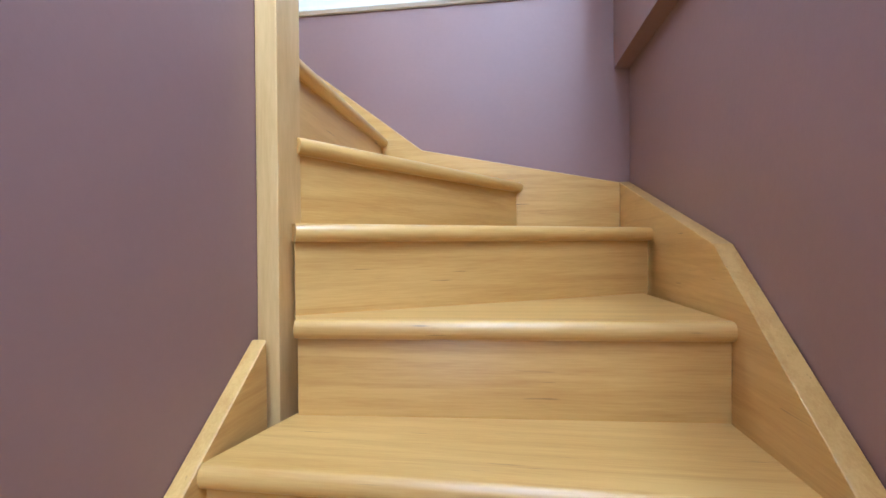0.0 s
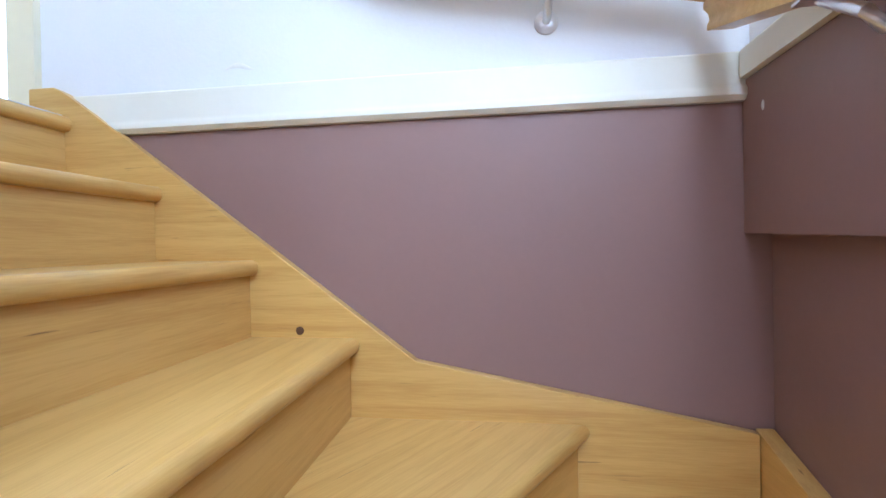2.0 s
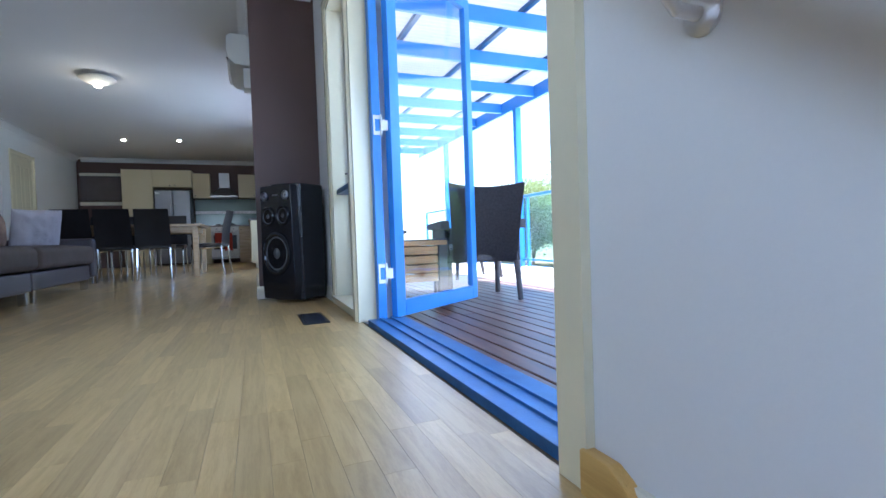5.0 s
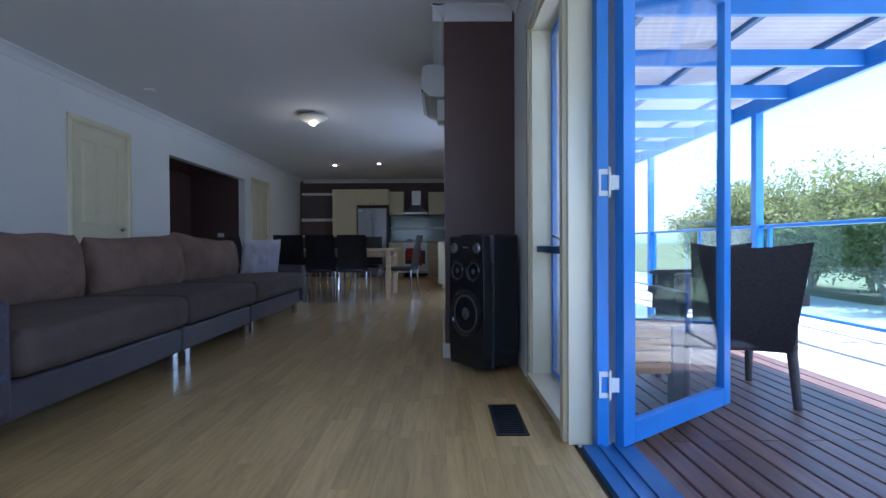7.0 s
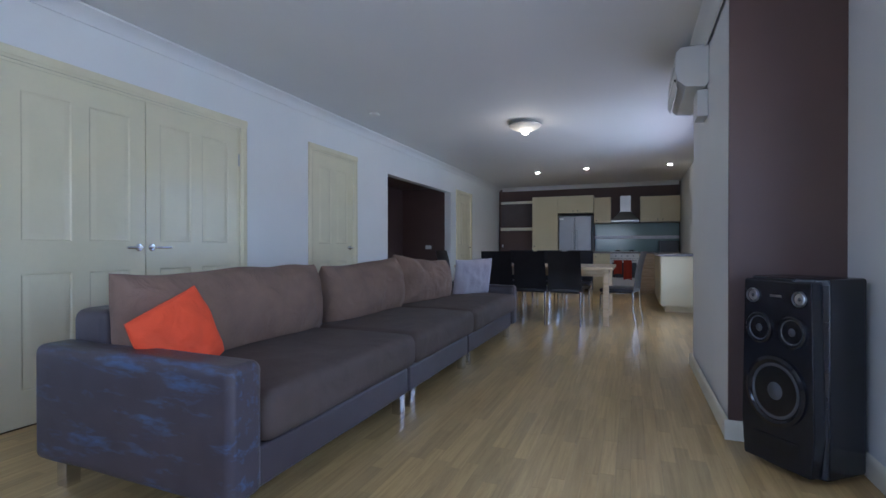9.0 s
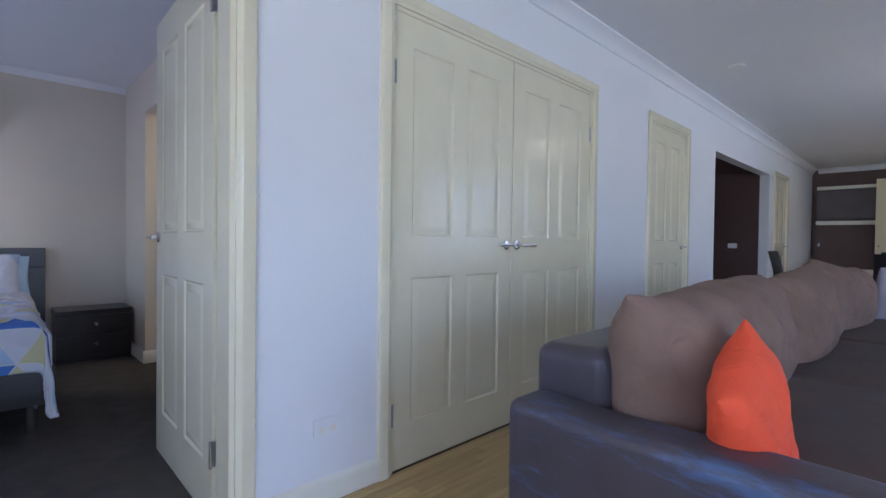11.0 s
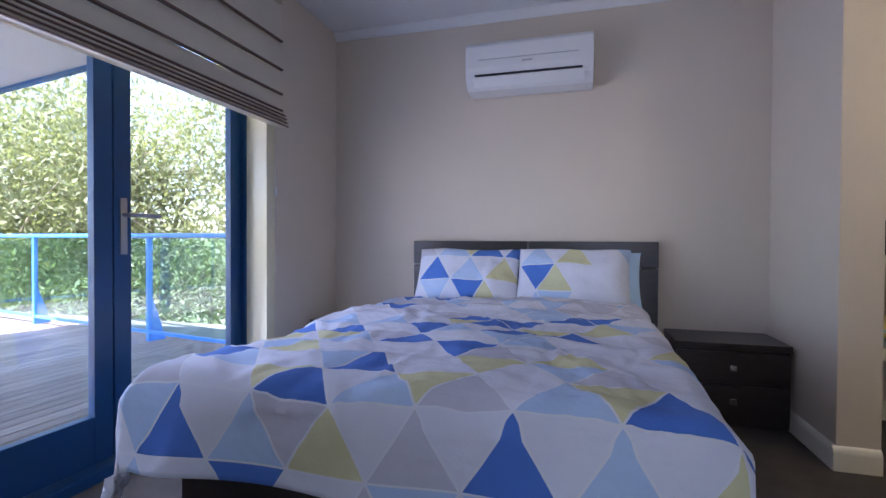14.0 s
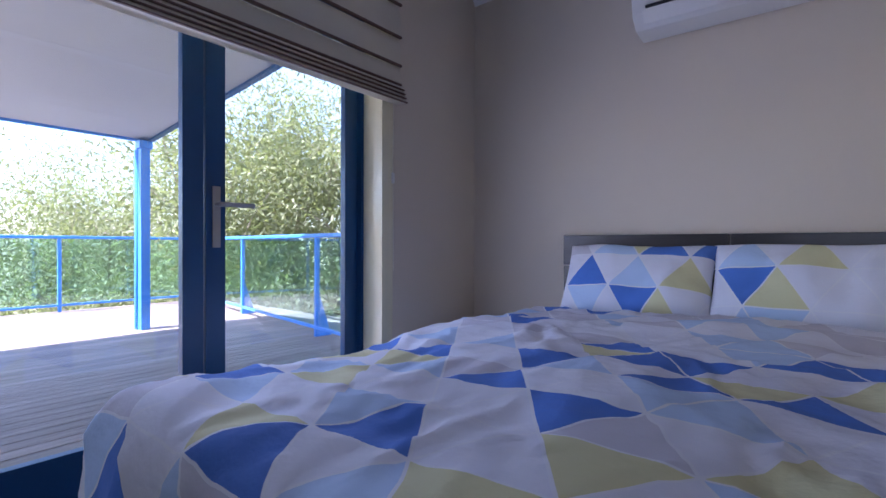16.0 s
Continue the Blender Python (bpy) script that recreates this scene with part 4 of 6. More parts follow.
# covered roof outside the bedroom
cov = thing("deck_roof", "white-lined deck roof with blue gutter and post", "deck roof", kind="structure")
bm = surf(lambda u, v: (0.84 + 3.91 * u, -1.9 - 3.2 * v, 2.36 - 0.40 * u), 12, 24)
bmesh.ops.translate(bm, vec=(0, 0, 0.05), verts=bm.verts)
bmesh.ops.solidify(bm, geom=bm.faces[:], thickness=0.03)
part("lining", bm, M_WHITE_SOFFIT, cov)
part("fascia", prism([(-5.10, 1.985), (-1.9, 1.985), (-1.9, 2.06), (-5.10, 2.06)], "x", 4.75, 4.79), M_BLUE, cov)
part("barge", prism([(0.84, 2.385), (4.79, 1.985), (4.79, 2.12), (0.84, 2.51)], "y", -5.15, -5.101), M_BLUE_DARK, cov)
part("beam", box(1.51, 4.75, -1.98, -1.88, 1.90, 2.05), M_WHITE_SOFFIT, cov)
part("post", (lambda b: [bm_box(b, 4.66, 4.75, -5.10, -5.01, -0.3, 1.99, bevel=0.005), bm_box(b, 4.64, 4.77, -5.12, -4.99, 1.90, 1.984, bevel=0.006)][-1])(bmesh.new()), M_BLUE, cov)
part("downpipe", tube([(4.84, -5.06, 1.99), (4.84, -5.06, 1.93), (4.78, -5.02, 1.88), (4.78, -5.02, -0.05)], 0.035, 12), M_BLUE, cov)

# bedroom deck doors
bdr = thing("window_2", "deep blue double glazed deck doors, closed", "glazed doors", kind="structure")
bm = bmesh.new()
for a, b, c, e in ((-3.11, -3.08, 0.0, 2.1), (-4.64, -4.61, 0.0, 2.1), (-4.61, -3.11, 2.06, 2.1)):
    bm_box(bm, 0.74, 0.82, a, b, c, e)
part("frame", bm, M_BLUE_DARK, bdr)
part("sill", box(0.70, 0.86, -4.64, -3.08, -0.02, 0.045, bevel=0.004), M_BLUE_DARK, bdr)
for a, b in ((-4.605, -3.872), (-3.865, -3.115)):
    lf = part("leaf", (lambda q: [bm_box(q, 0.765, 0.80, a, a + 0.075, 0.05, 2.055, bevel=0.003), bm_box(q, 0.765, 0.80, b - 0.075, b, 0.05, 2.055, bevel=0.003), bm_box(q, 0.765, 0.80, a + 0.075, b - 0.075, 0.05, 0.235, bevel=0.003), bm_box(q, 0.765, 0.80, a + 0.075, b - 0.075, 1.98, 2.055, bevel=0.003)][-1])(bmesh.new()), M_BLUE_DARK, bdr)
    pane("pane", box(0.78, 0.786, a + 0.07, b - 0.07, 0.23, 1.985), lf)
part("lock_plate", box(0.758, 0.766, -3.925, -3.895, 0.86, 1.09, bevel=0.002), M_STEEL, bdr, "brushed steel lock plate")
part("lever", tube([(0.76, -3.91, 1.02), (0.715, -3.91, 1.02), (0.708, -3.918, 1.02), (0.706, -4.03, 1.02)], 0.009, 10), M_STEEL, bdr, "brushed steel lever")
bm = bmesh.new()
for a, b in ((-4.70, -4.638), (-3.082, -3.02)):
    bm_box(bm, XE - 0.018, XE - 0.001, a, b, 0.0, 2.16, bevel=0.004)
for a, b in ((-4.639, -4.625), (-3.095, -3.081)):
    bm_box(bm, XE - 0.018, 0.74, a, b, 0.0, 2.1)
setting("trim_bedroom_door", bm, M_CREAM, "cream door lining and surround", "trim")

# ---- ground, trees, distance ----
def ground_z(x, y):
    return -3.2 + 0.06 * noise.noise(Vector((x * 0.2, y * 0.2, 0)))


setting("ground", surf(lambda u, v: ((lambda X, Y: (X, Y, ground_z(X, Y)))(*(1500 * math.copysign(abs(2 * q - 1) ** 3, q - 0.5) for q in (u, v)))), 60, 60), M_GROUND, "dry grassy ground falling away round the house", "ground")


def tree(label, x, y, h, spread, seed, leaves=9000, lean=0.0, size=0.080, low=0.30):
    """A branching trunk with limbs, and a crown of small leaves in uneven clumps."""
    rng = random.Random(seed)
    t = thing("tree", label, "tree", "trees round the house")
    z0 = -3.3
    tips = []
    bm = bmesh.new()
    for s in range(rng.randint(2, 4)):
        ang = rng.uniform(0, 6.28)
        p = Vector((x + rng.uniform(-0.2, 0.2), y + rng.uniform(-0.2, 0.2), z0))
        pts, rad = [p], [0.13 * h / 6]
        d = Vector((math.cos(ang) * 0.35 + lean, math.sin(ang) * 0.35, 1)).normalized()
        for i in range(7):
            d = (d + Vector((rng.uniform(-.25, .25), rng.uniform(-.25, .25), rng.uniform(0, .2)))).normalized()
            p = p + d * h * 0.115
            pts.append(p)
            rad.append(rad[-1] * 0.8)
            if i > 0:
                for k in range(2):
                    a2 = rng.uniform(0, 6.28)
                    q, dd = p, Vector((math.cos(a2), math.sin(a2), rng.uniform(0.0, 0.7))).normalized()
                    bp, br = [q], [rad[-1] * 0.55]
                    for m in range(4):
                        dd = (dd + Vector((rng.uniform(-.4, .4), rng.uniform(-.4, .4), rng.uniform(-.1, .35)))).normalized()
                        q = q + dd * spread * rng.uniform(0.18, 0.28)
                        bp.append(q), br.append(max(0.006, br[-1] * 0.68))
                        if q.z > z0 + h * low:
                            tips.append(q)
                    tube(bp, br, 5, bm)
        tube(pts, rad, 7, bm)
        tips.append(p)
    part("trunk", bm, M_BARK, t)
    n = leaves
    c = np.array([tips[rng.randrange(len(tips))] for _ in range(n)])
    r = np.random.RandomState(seed)
    c = c + r.normal(0, 1, (n, 3)) * np.array([0.34, 0.34, 0.26]) * spread / 2.2
    u = r.normal(0, 1, (n, 3))
    u /= np.linalg.norm(u, axis=1)[:, None]
    w = np.cross(u, r.normal(0, 1, (n, 3)))
    w /= np.linalg.norm(w, axis=1)[:, None]
    sz = size * r.uniform(0.5, 1.3, (n, 1))
    V = np.stack([c - u * sz, c + w * sz * 0.32, c + u * sz, c - w * sz * 0.32], 1).reshape(-1, 3)
    me = bpy.data.meshes.new("crown")
    me.from_pydata(V.tolist(), [], np.arange(4 * n).reshape(-1, 4).tolist())
    me.materials.append(M_LEAF)
    ob = new("crown", me)
    ob.parent = t
    return t


# row of tea trees beyond the bedroom deck, and woods north of the house
rows = [(9.5, -9.2, 7.2, 2.6, 16000), (12.5, -11.5, 8.0, 3.0, 14000), (7.0, -10.0, 7.5, 2.6, 16000), (4.6, -9.8, 7.6, 2.6, 16000), (2.4, -9.6, 8.2, 2.6, 14000), (15.5, -7.5, 6.2, 3.0, 12000), (13.5, -4.0, 5.0, 2.4, 10000), (18.0, -10.5, 7.0, 3.4, 11000), (20.5, -3.5, 5.6, 3.2, 9000), (17.0, -0.5, 4.8, 2.6, 8000), (10.8, -6.6, 4.4, 1.9, 9000)]
for i, (x, y, h, s, n) in enumerate(rows):
    tree("tall olive-green tea tree with pale crooked limbs", x, y, h, s, 11 + i, int(n * 2.1), size=0.060)
rng = random.Random(21)
for i in range(22):
    x = -62.0 + i * 3.6 + rng.uniform(-1.2, 1.2)
    tree("bushy green tree across the open yard", x, 33.0 + rng.uniform(-2.5, 3.5) + 0.10 * abs(x + 30), rng.uniform(7.6, 9.6), rng.uniform(3.6, 4.6), 51 + i, 12000, size=0.20, low=0.02)
setting("pale_yard", surf(lambda u, v: (-90 + 130 * u, 6.5 + 22.5 * v, ground_z(-90 + 130 * u, 6.5 + 22.5 * v) + 0.03), 60, 14), M_YARD, "pale sunlit crushed-stone yard below the deck", "yard")

# ---- living room floor planks ----
rng = random.Random(4)
PW = 0.0655
fl = bpy.data.objects["floor"]
near, far = [], []
y = -1.898
while y < 2.2:
    w = min(PW, 2.216 - y)
    edge = -0.378 if y > 1.26 else 0.275
    x = -12.596
    while x < edge - 0.02:
        b = x + rng.uniform(0.28, 0.75)
        if edge - b < 0.2:
            b = edge
        (near if -3.3 < x and y > 0.3 else far).append((x, b, y, w))
        x = b
    y += w
while len(near) > 300:
    far.append(near.pop(0))
plank_data = {}
for a, b, y, w in near:
    key = round(w, 3)
    if key not in plank_data:
        bm = box(-0.5, 0.5, 0, w - 0.0005, -0.012, 0.0)
        me = bpy.data.meshes.new("plank")
        bm.to_mesh(me)
        bm.free()
        me.materials.append(M_PLANK)
        plank_data[key] = me
    ob = new("plank", plank_data[key])
    ob.parent = fl
    ob.location = ((a + b) / 2, y, 0)
    ob.scale = (b - a - 0.0005, 1, 1)
V, F = [], []
for a, b, y, w in far:
    k = len(V)
    for z in (-0.012, 0.0):
        V += [(a, y, z), (b - 0.0005, y, z), (b - 0.0005, y + w - 0.0005, z), (a, y + w - 0.0005, z)]
    F += [tuple(k + i for i in f) for f in ((4, 5, 6, 7), (0, 1, 5, 4), (1, 2, 6, 5), (2, 3, 7, 6), (3, 0, 4, 7))]
me = bpy.data.meshes.new("plank_rest")
me.from_pydata(V, [], F)
me.materials.append(M_PLANK_FAR)
ob = new("plank_rest", me)
ob.parent = fl
tagged(ob, kind="stuff")

# ---- living room furniture ----
def soft_box(x0, x1, y0, y1, z0, z1, r=0.05, puff=0.02, seed=0, n=14):
    """A padded block with rounded edges, a slightly domed top and uneven surface."""
    bm = bmesh.new()
    bmesh.ops.create_cube(bm, size=1.0)
    for v in bm.verts:
        v.co = Vector(((x0 + x1) / 2 + v.co.x * (x1 - x0), (y0 + y1) / 2 + v.co.y * (y1 - y0), (z0 + z1) / 2 + v.co.z * (z1 - z0)))
    bmesh.ops.bevel(bm, geom=bm.edges[:], offset=r, segments=4, profile=0.5, affect="EDGES")
    bmesh.ops.subdivide_edges(bm, edges=[e for e in bm.edges if e.calc_length() > 0.2], cuts=n, use_grid_fill=True)
    for v in bm.verts:
        u = (v.co.x - x0) / (x1 - x0)
        w = (v.co.y - y0) / (y1 - y0)
        dome = max(0.0, 4 * u * (1 - u)) ** 0.5 * max(0.0, 4 * w * (1 - w)) ** 0.5
        if v.co.z > (z0 + z1) / 2:
            v.co.z += puff * dome
        v.co += Vector((0.3, 0.5, 1.0)) * noise.noise(v.co * 4 + Vector((seed, 0, 0))) * 0.006
    return bm


sofa = thing("sofa", "long dark brown leather and microfibre modular sofa, worn arm", "sofa")
SX = [(-2.26, -3.55), (-3.56, -4.69), (-4.70, -6.20)]
for i, (a, b) in enumerate(SX):
    part("base", soft_box(b, a, -0.98, -0.035, 0.105, 0.268, 0.02, 0, i), M_LEATHER, sofa)
    part("seat_cushion", soft_box(b + 0.004, a - 0.004, -0.80, 0.03, 0.282, 0.475, 0.055, 0.022, i + 3), M_SEAT, sofa, "dark chocolate microfibre seat")
    part("back", soft_box(b + 0.002, a - 0.002, -1.09, -0.86, 0.115, 0.735, 0.045, 0.0, i + 6), M_LEATHER, sofa)
part("arm", soft_box(-2.262, -2.105, -1.07, 0.015, 0.125, 0.605, 0.035, 0.004, 9), M_LEATHER_WORN, sofa, "blue-scuffed worn leather arm")
part("arm", soft_box(-6.36, -6.205, -1.07, 0.0, 0.125, 0.565, 0.035, 0.004, 10), M_LEATHER, sofa)
for x in (-2.19, -3.48, -3.63, -4.62, -4.76, -6.10):
    for y in (-0.07, -0.98):
        part("foot", box(x - 0.03, x + 0.03, y - 0.03, y + 0.03, 0.0, 0.118, bevel=0.004), M_CHROME, sofa, "square chrome foot")


def loose_pillow(name, label, w, h, d, m, material, group="", seed=0, **k):
    ob = mesh_ob(name, pillow(w, h, d, seed=seed, **k), material)
    ob.matrix_world = m
    return tagged(ob, label, "cushion", group)


G = "sofa back cushions"
loose_pillow("back_cushion", "wide taupe suede back cushion, creased", 1.42, 0.48, 0.36, pose(-2.95, -0.79, 0.655, 5, 0, 1), M_TAUPE, G, 1, pinch=0.04)
loose_pillow("back_cushion", "taupe suede back cushion, creased", 1.10, 0.48, 0.36, pose(-4.25, -0.77, 0.655, 4, 2, 0), M_TAUPE, G, 2, pinch=0.05)
loose_pillow("back_cushion", "taupe suede back cushion slumped forward", 0.98, 0.48, 0.34, pose(-5.26, -0.72, 0.655, 2, -4, -8), M_TAUPE, G, 3, pinch=0.08)
loose_pillow("scatter_cushion", "plain grey square cushion on the sofa", 0.52, 0.44, 0.16, pose(-5.97, -0.42, 0.665, -12, 2, -32), M_GREY_CUSHION, "", 4)
loose_pillow("scatter_cushion", "bright orange square cushion leaning on the arm", 0.37, 0.34, 0.15, pose(-2.385, -0.56, 0.605, 10, 20, 6), M_ORANGE, "", 5, pinch=0.02)


def dining_chair():
    c = thing("dining_chair", "black leather dining chair with chrome legs", "chair", "chairs round the dining table")
    part("seat", soft_box(-0.21, 0.21, -0.20, 0.22, 0.415, 0.465, 0.018, 0.008, 1, 4), M_LEATHER_BLACK, c)
    def fn(u, v):
        z = 0.44 + 0.51 * v
        return ((u - 0.5) * (0.43 - 0.03 * v), -0.205 - 0.09 * v + 0.02 * math.sin(v * 3.1) + 0.015 * (1 - (2 * u - 1) ** 2), z)
    bm = surf(fn, 8, 10)
    bmesh.ops.solidify(bm, geom=bm.faces[:], thickness=0.035)
    part("backrest", bm, M_LEATHER_BLACK, c)
    for sx in (-1, 1):
        part("leg", tube([(sx * 0.19, -0.19, 0.43), (sx * 0.195, -0.20, 0.22), (sx * 0.20, -0.235, 0.0)], 0.013, 8), M_CHROME, c)
        part("leg", tube([(sx * 0.185, -0.12, 0.405), (sx * 0.19, 0.17, 0.405), (sx * 0.19, 0.205, 0.38), (sx * 0.195, 0.215, 0.0)], 0.013, 8), M_CHROME, c)
    return c


ch = dining_chair()
ch.matrix_basis = pose(-7.33, 0.44, 0, 0, 0, 90)
for x, y, r in ((-7.32, 0.0, 89), (-7.30, -0.45, 92), (-8.55, 0.45, -90), (-8.55, -0.02, -88), (-8.52, -0.5, -92), (-7.62, 1.10, 168), (-7.95, -1.32, -4)):
    copy_thing(ch, pose(x, y, 0, 0, 0, r))

tb = thing("dining_table", "pale beech dining table with square legs", "table")
part("tabletop", box(-8.42, -7.20, -1.10, 1.02, 0.715, 0.75, bevel=0.004), M_BEECH, tb)
part("apron", (lambda b: [bm_box(b, -8.35, -8.33, -1.02, 0.94, 0.63, 0.714), bm_box(b, -7.29, -7.27, -1.02, 0.94, 0.63, 0.714), bm_box(b, -8.33, -7.29, 0.92, 0.94, 0.63, 0.714), bm_box(b, -8.33, -7.29, -1.02, -1.0, 0.63, 0.714)][-1])(bmesh.new()), M_BEECH, tb)
for x in (-8.37, -7.30):
    for y in (-1.05, 0.90):
        part("leg", box(x, x + 0.07, y, y + 0.07, 0.0, 0.714, bevel=0.004), M_BEECH, tb)

# ---- kitchen ----
KX = -12.04


def cupboard(label, y0, y1, z0, z1, x0=-12.598, x1=KX, leaves=1, material=None, knob=None, kick=False, group="kitchen cabinets"):
    """Cabinet against the kitchen wall: carcass, doors and small dark knobs."""
    material = material or M_KITCHEN
    c = thing("kitchen_cabinet", label, "cabinet", group)
    part("body", box(x0, x1 - 0.02, y0 + 0.001, y1 - 0.001, z0 + (0.1 if kick else 0), z1), material, c)
    if kick:
        part("kickboard", box(x0, x1 - 0.06, y0 + 0.001, y1 - 0.001, 0.0, 0.099), material, c)
    w = (y1 - y0) / leaves
    for i in range(leaves):
        d = part("door", box(x1 - 0.019, x1, y0 + i * w + 0.002, y0 + (i + 1) * w - 0.002, z0 + (0.102 if kick else 0.002), z1 - 0.002, bevel=0.002), material, c)
        if knob is not None:
            yk = y0 + (i + 1) * w - 0.05 if (i == 0) == (leaves > 1) else y0 + i * w + 0.05
            part("knob", cyl((x1, yk, knob), (x1 + 0.022, yk, knob), 0.011, n=10), M_BLACK, d, "small dark knob")
    return c


cupboard("tall cream pantry cabinet", -0.95, -0.36, 0.0, 2.17, leaves=1, knob=1.02, kick=True)
cupboard("cream cabinet above the fridge", -0.36, 0.42, 1.78, 2.17, leaves=2, knob=1.82)
cupboard("cream wall cabinet beside the range hood", 0.42, 0.78, 1.55, 2.13, x1=-12.25, leaves=1, knob=1.6)
cupboard("cream wall cabinet beside the range hood", 1.40, 2.20, 1.56, 2.12, x1=-12.25, leaves=2, knob=1.61)
cupboard("cream base cabinet under the benchtop", 0.42, 0.775, 0.0, 0.86, leaves=1, knob=0.78, kick=True)
cupboard("timber-look base cabinet beside the oven", 1.38, 1.72, 0.0, 0.86, leaves=1, material=M_BEECH, knob=0.78, kick=True)
M_FRIDGE = mat("fridge_steel", (0.30, 0.30, 0.315), 0.36, 1.0, var=0.10, scale=3, bump=0.01)
fridge = thing("fridge", "stainless steel upright fridge with freezer drawer", "fridge")
part("body", box(-12.59, -12.06, -0.345, 0.40, 0.03, 1.72, bevel=0.004), M_BLACK, fridge)
part("door", box(-12.058, -12.0, -0.325, 0.020, 0.72, 1.700, bevel=0.012), M_FRIDGE, fridge)
part("door", box(-12.058, -12.0, 0.026, 0.372, 0.72, 1.700, bevel=0.012), M_FRIDGE, fridge)
part("freezer_door", box(-12.058, -12.0, -0.325, 0.372, 0.05, 0.70, bevel=0.012), M_FRIDGE, fridge)
for y in (-0.015, 0.062):
    part("handle", tube([(-12.0, y, 0.80), (-11.965, y, 0.83), (-11.965, y, 1.35), (-12.0, y, 1.38)], 0.009, 8), M_STEEL, fridge)
part("badge", box(-12.0, -11.998, -0.31, -0.23, 1.62, 1.66), M_WHITE_PLASTIC, fridge, "small pale badge")
oven = thing("oven", "white and steel built-in oven with red towel rail", "oven")
part("body", box(-12.59, -12.06, 0.78, 1.375, 0.11, 0.86), M_BLACK, oven)
part("control_panel", box(-12.06, -12.035, 0.78, 1.375, 0.75, 0.86, bevel=0.003), M_WHITE_PLASTIC, oven)
part("door", box(-12.06, -12.035, 0.78, 1.375, 0.15, 0.745, bevel=0.004), M_WHITE_PLASTIC, oven)
part("window", box(-12.035, -12.03, 0.83, 1.325, 0.33, 0.66), M_BLACK, oven, "dark oven glass")
part("handle", tube([(-12.035, 0.84, 0.705), (-12.0, 0.86, 0.705), (-12.0, 1.30, 0.705), (-12.035, 1.32, 0.705)], 0.009, 8), M_STEEL, oven)
for i in range(4):
    part("knob", cyl((-12.035, 0.9 + i * 0.12, 0.805), (-12.012, 0.9 + i * 0.12, 0.805), 0.018, n=14), M_STEEL, oven)
part("tray", box(-12.05, -12.03, 0.78, 1.375, 0.105, 0.148), M_STEEL, oven)
M_TOWEL = mat("red_towel", (0.40, 0.045, 0.025), 0.95, var=0.1, scale=12, bump=0.08, bscale=400)
for y0, z1 in ((0.86, 0.40), (1.06, 0.28)):
    tagged(mesh_ob("tea_towel", surf(lambda u, v: (-11.985 - 0.004 + 0.006 * math.sin(u * 12) * v, y0 + 0.17 * u, 0.716 - (0.716 - z1) * v * (1 - 0.06 * math.sin(u * 3.1))), 14, 10), M_TOWEL), "dark red tea towel over the oven handle", "towel", "tea towels")
hood = thing("range_hood", "stainless steel pyramid range hood with chimney", "range hood")
bm = bmesh.new()
lo = [bm.verts.new(p) for p in ((-12.598, 0.79, 1.56), (-12.12, 0.79, 1.56), (-12.12, 1.375, 1.56), (-12.598, 1.375, 1.56))]
mi = [bm.verts.new(p) for p in ((-12.598, 0.79, 1.60), (-12.12, 0.79, 1.60), (-12.12, 1.375, 1.60), (-12.598, 1.375, 1.60))]
hi = [bm.verts.new(p) for p in ((-12.598, 0.98, 1.80), (-12.36, 0.98, 1.80), (-12.36, 1.20, 1.80), (-12.598, 1.20, 1.80))]
bm.faces.new(lo[::-1]), bm.faces.new(hi)
for A, B in ((lo, mi), (mi, hi)):
    for i in range(4):
        bm.faces.new((A[i], A[(i + 1) % 4], B[(i + 1) % 4], B[i]))
part("canopy", bm, M_STEEL, hood)
part("chimney", box(-12.598, -12.38, 0.98, 1.20, 1.80, 2.16), M_STEEL, hood)
tagged(mesh_ob("benchtop", box(-12.598, KX + 0.02, 0.41, 2.19, 0.862, 0.895, bevel=0.003), M_COUNTER), "dark speckled kitchen benchtop", "benchtop")
sp = mesh_ob("splashback", box(-12.598, -12.585, 0.42, 2.2, 0.897, 1.545), mat("teal_glass_splashback", (0.20, 0.30, 0.29), 0.12, var=0.05, bump=0), )
tagged(sp, "sea-green glass splashback", "splashback", kind="structure")
tagged(mesh_ob("tile_strip", box(-12.584, -12.578, 0.42, 2.2, 1.19, 1.26), mat("pale_mosaic_strip", (0.62, 0.66, 0.72), 0.2, var=0.35, scale=30, bump=0)), "pale mosaic strip across the splashback", "tiles", kind="structure")
ckt = thing("cooktop", "black gas cooktop on the benchtop", "cooktop")
part("plate", box(-12.50, -12.12, 0.80, 1.36, 0.896, 0.904, bevel=0.002), M_STEEL, ckt)
for i in range(4):
    x, y = (-12.41, -12.21)[i % 2], (0.93, 1.23)[i // 2]
    part("burner", lathe([(0.06, 0), (0.06, 0.012), (0.03, 0.03), (0.01, 0.03)], 14, Matrix.Translation((x, y, 0.905))), M_BLACK, ckt)
nk = thing("kitchen_nook", "recessed pass-through shelf beside the pantry", "shelf", kind="structure")
part("panel", box(-12.598, -12.40, -1.80, -0.955, 0.0, 1.40), M_BROWN, nk, "red-brown lower panel")
part("shelf", box(-12.598, -12.35, -1.80, -0.955, 1.402, 1.475, bevel=0.003), M_TRIM, nk, "pale lit shelf")
part("cupboard", box(-12.598, -12.45, -1.80, -0.955, 1.52, 2.06), mat("smoky_taupe_glass", (0.12, 0.10, 0.10), 0.15), nk, "smoky glass sliding panel")
part("head", box(-12.598, -12.40, -1.80, -0.955, 2.062, 2.12), M_TRIM, nk)
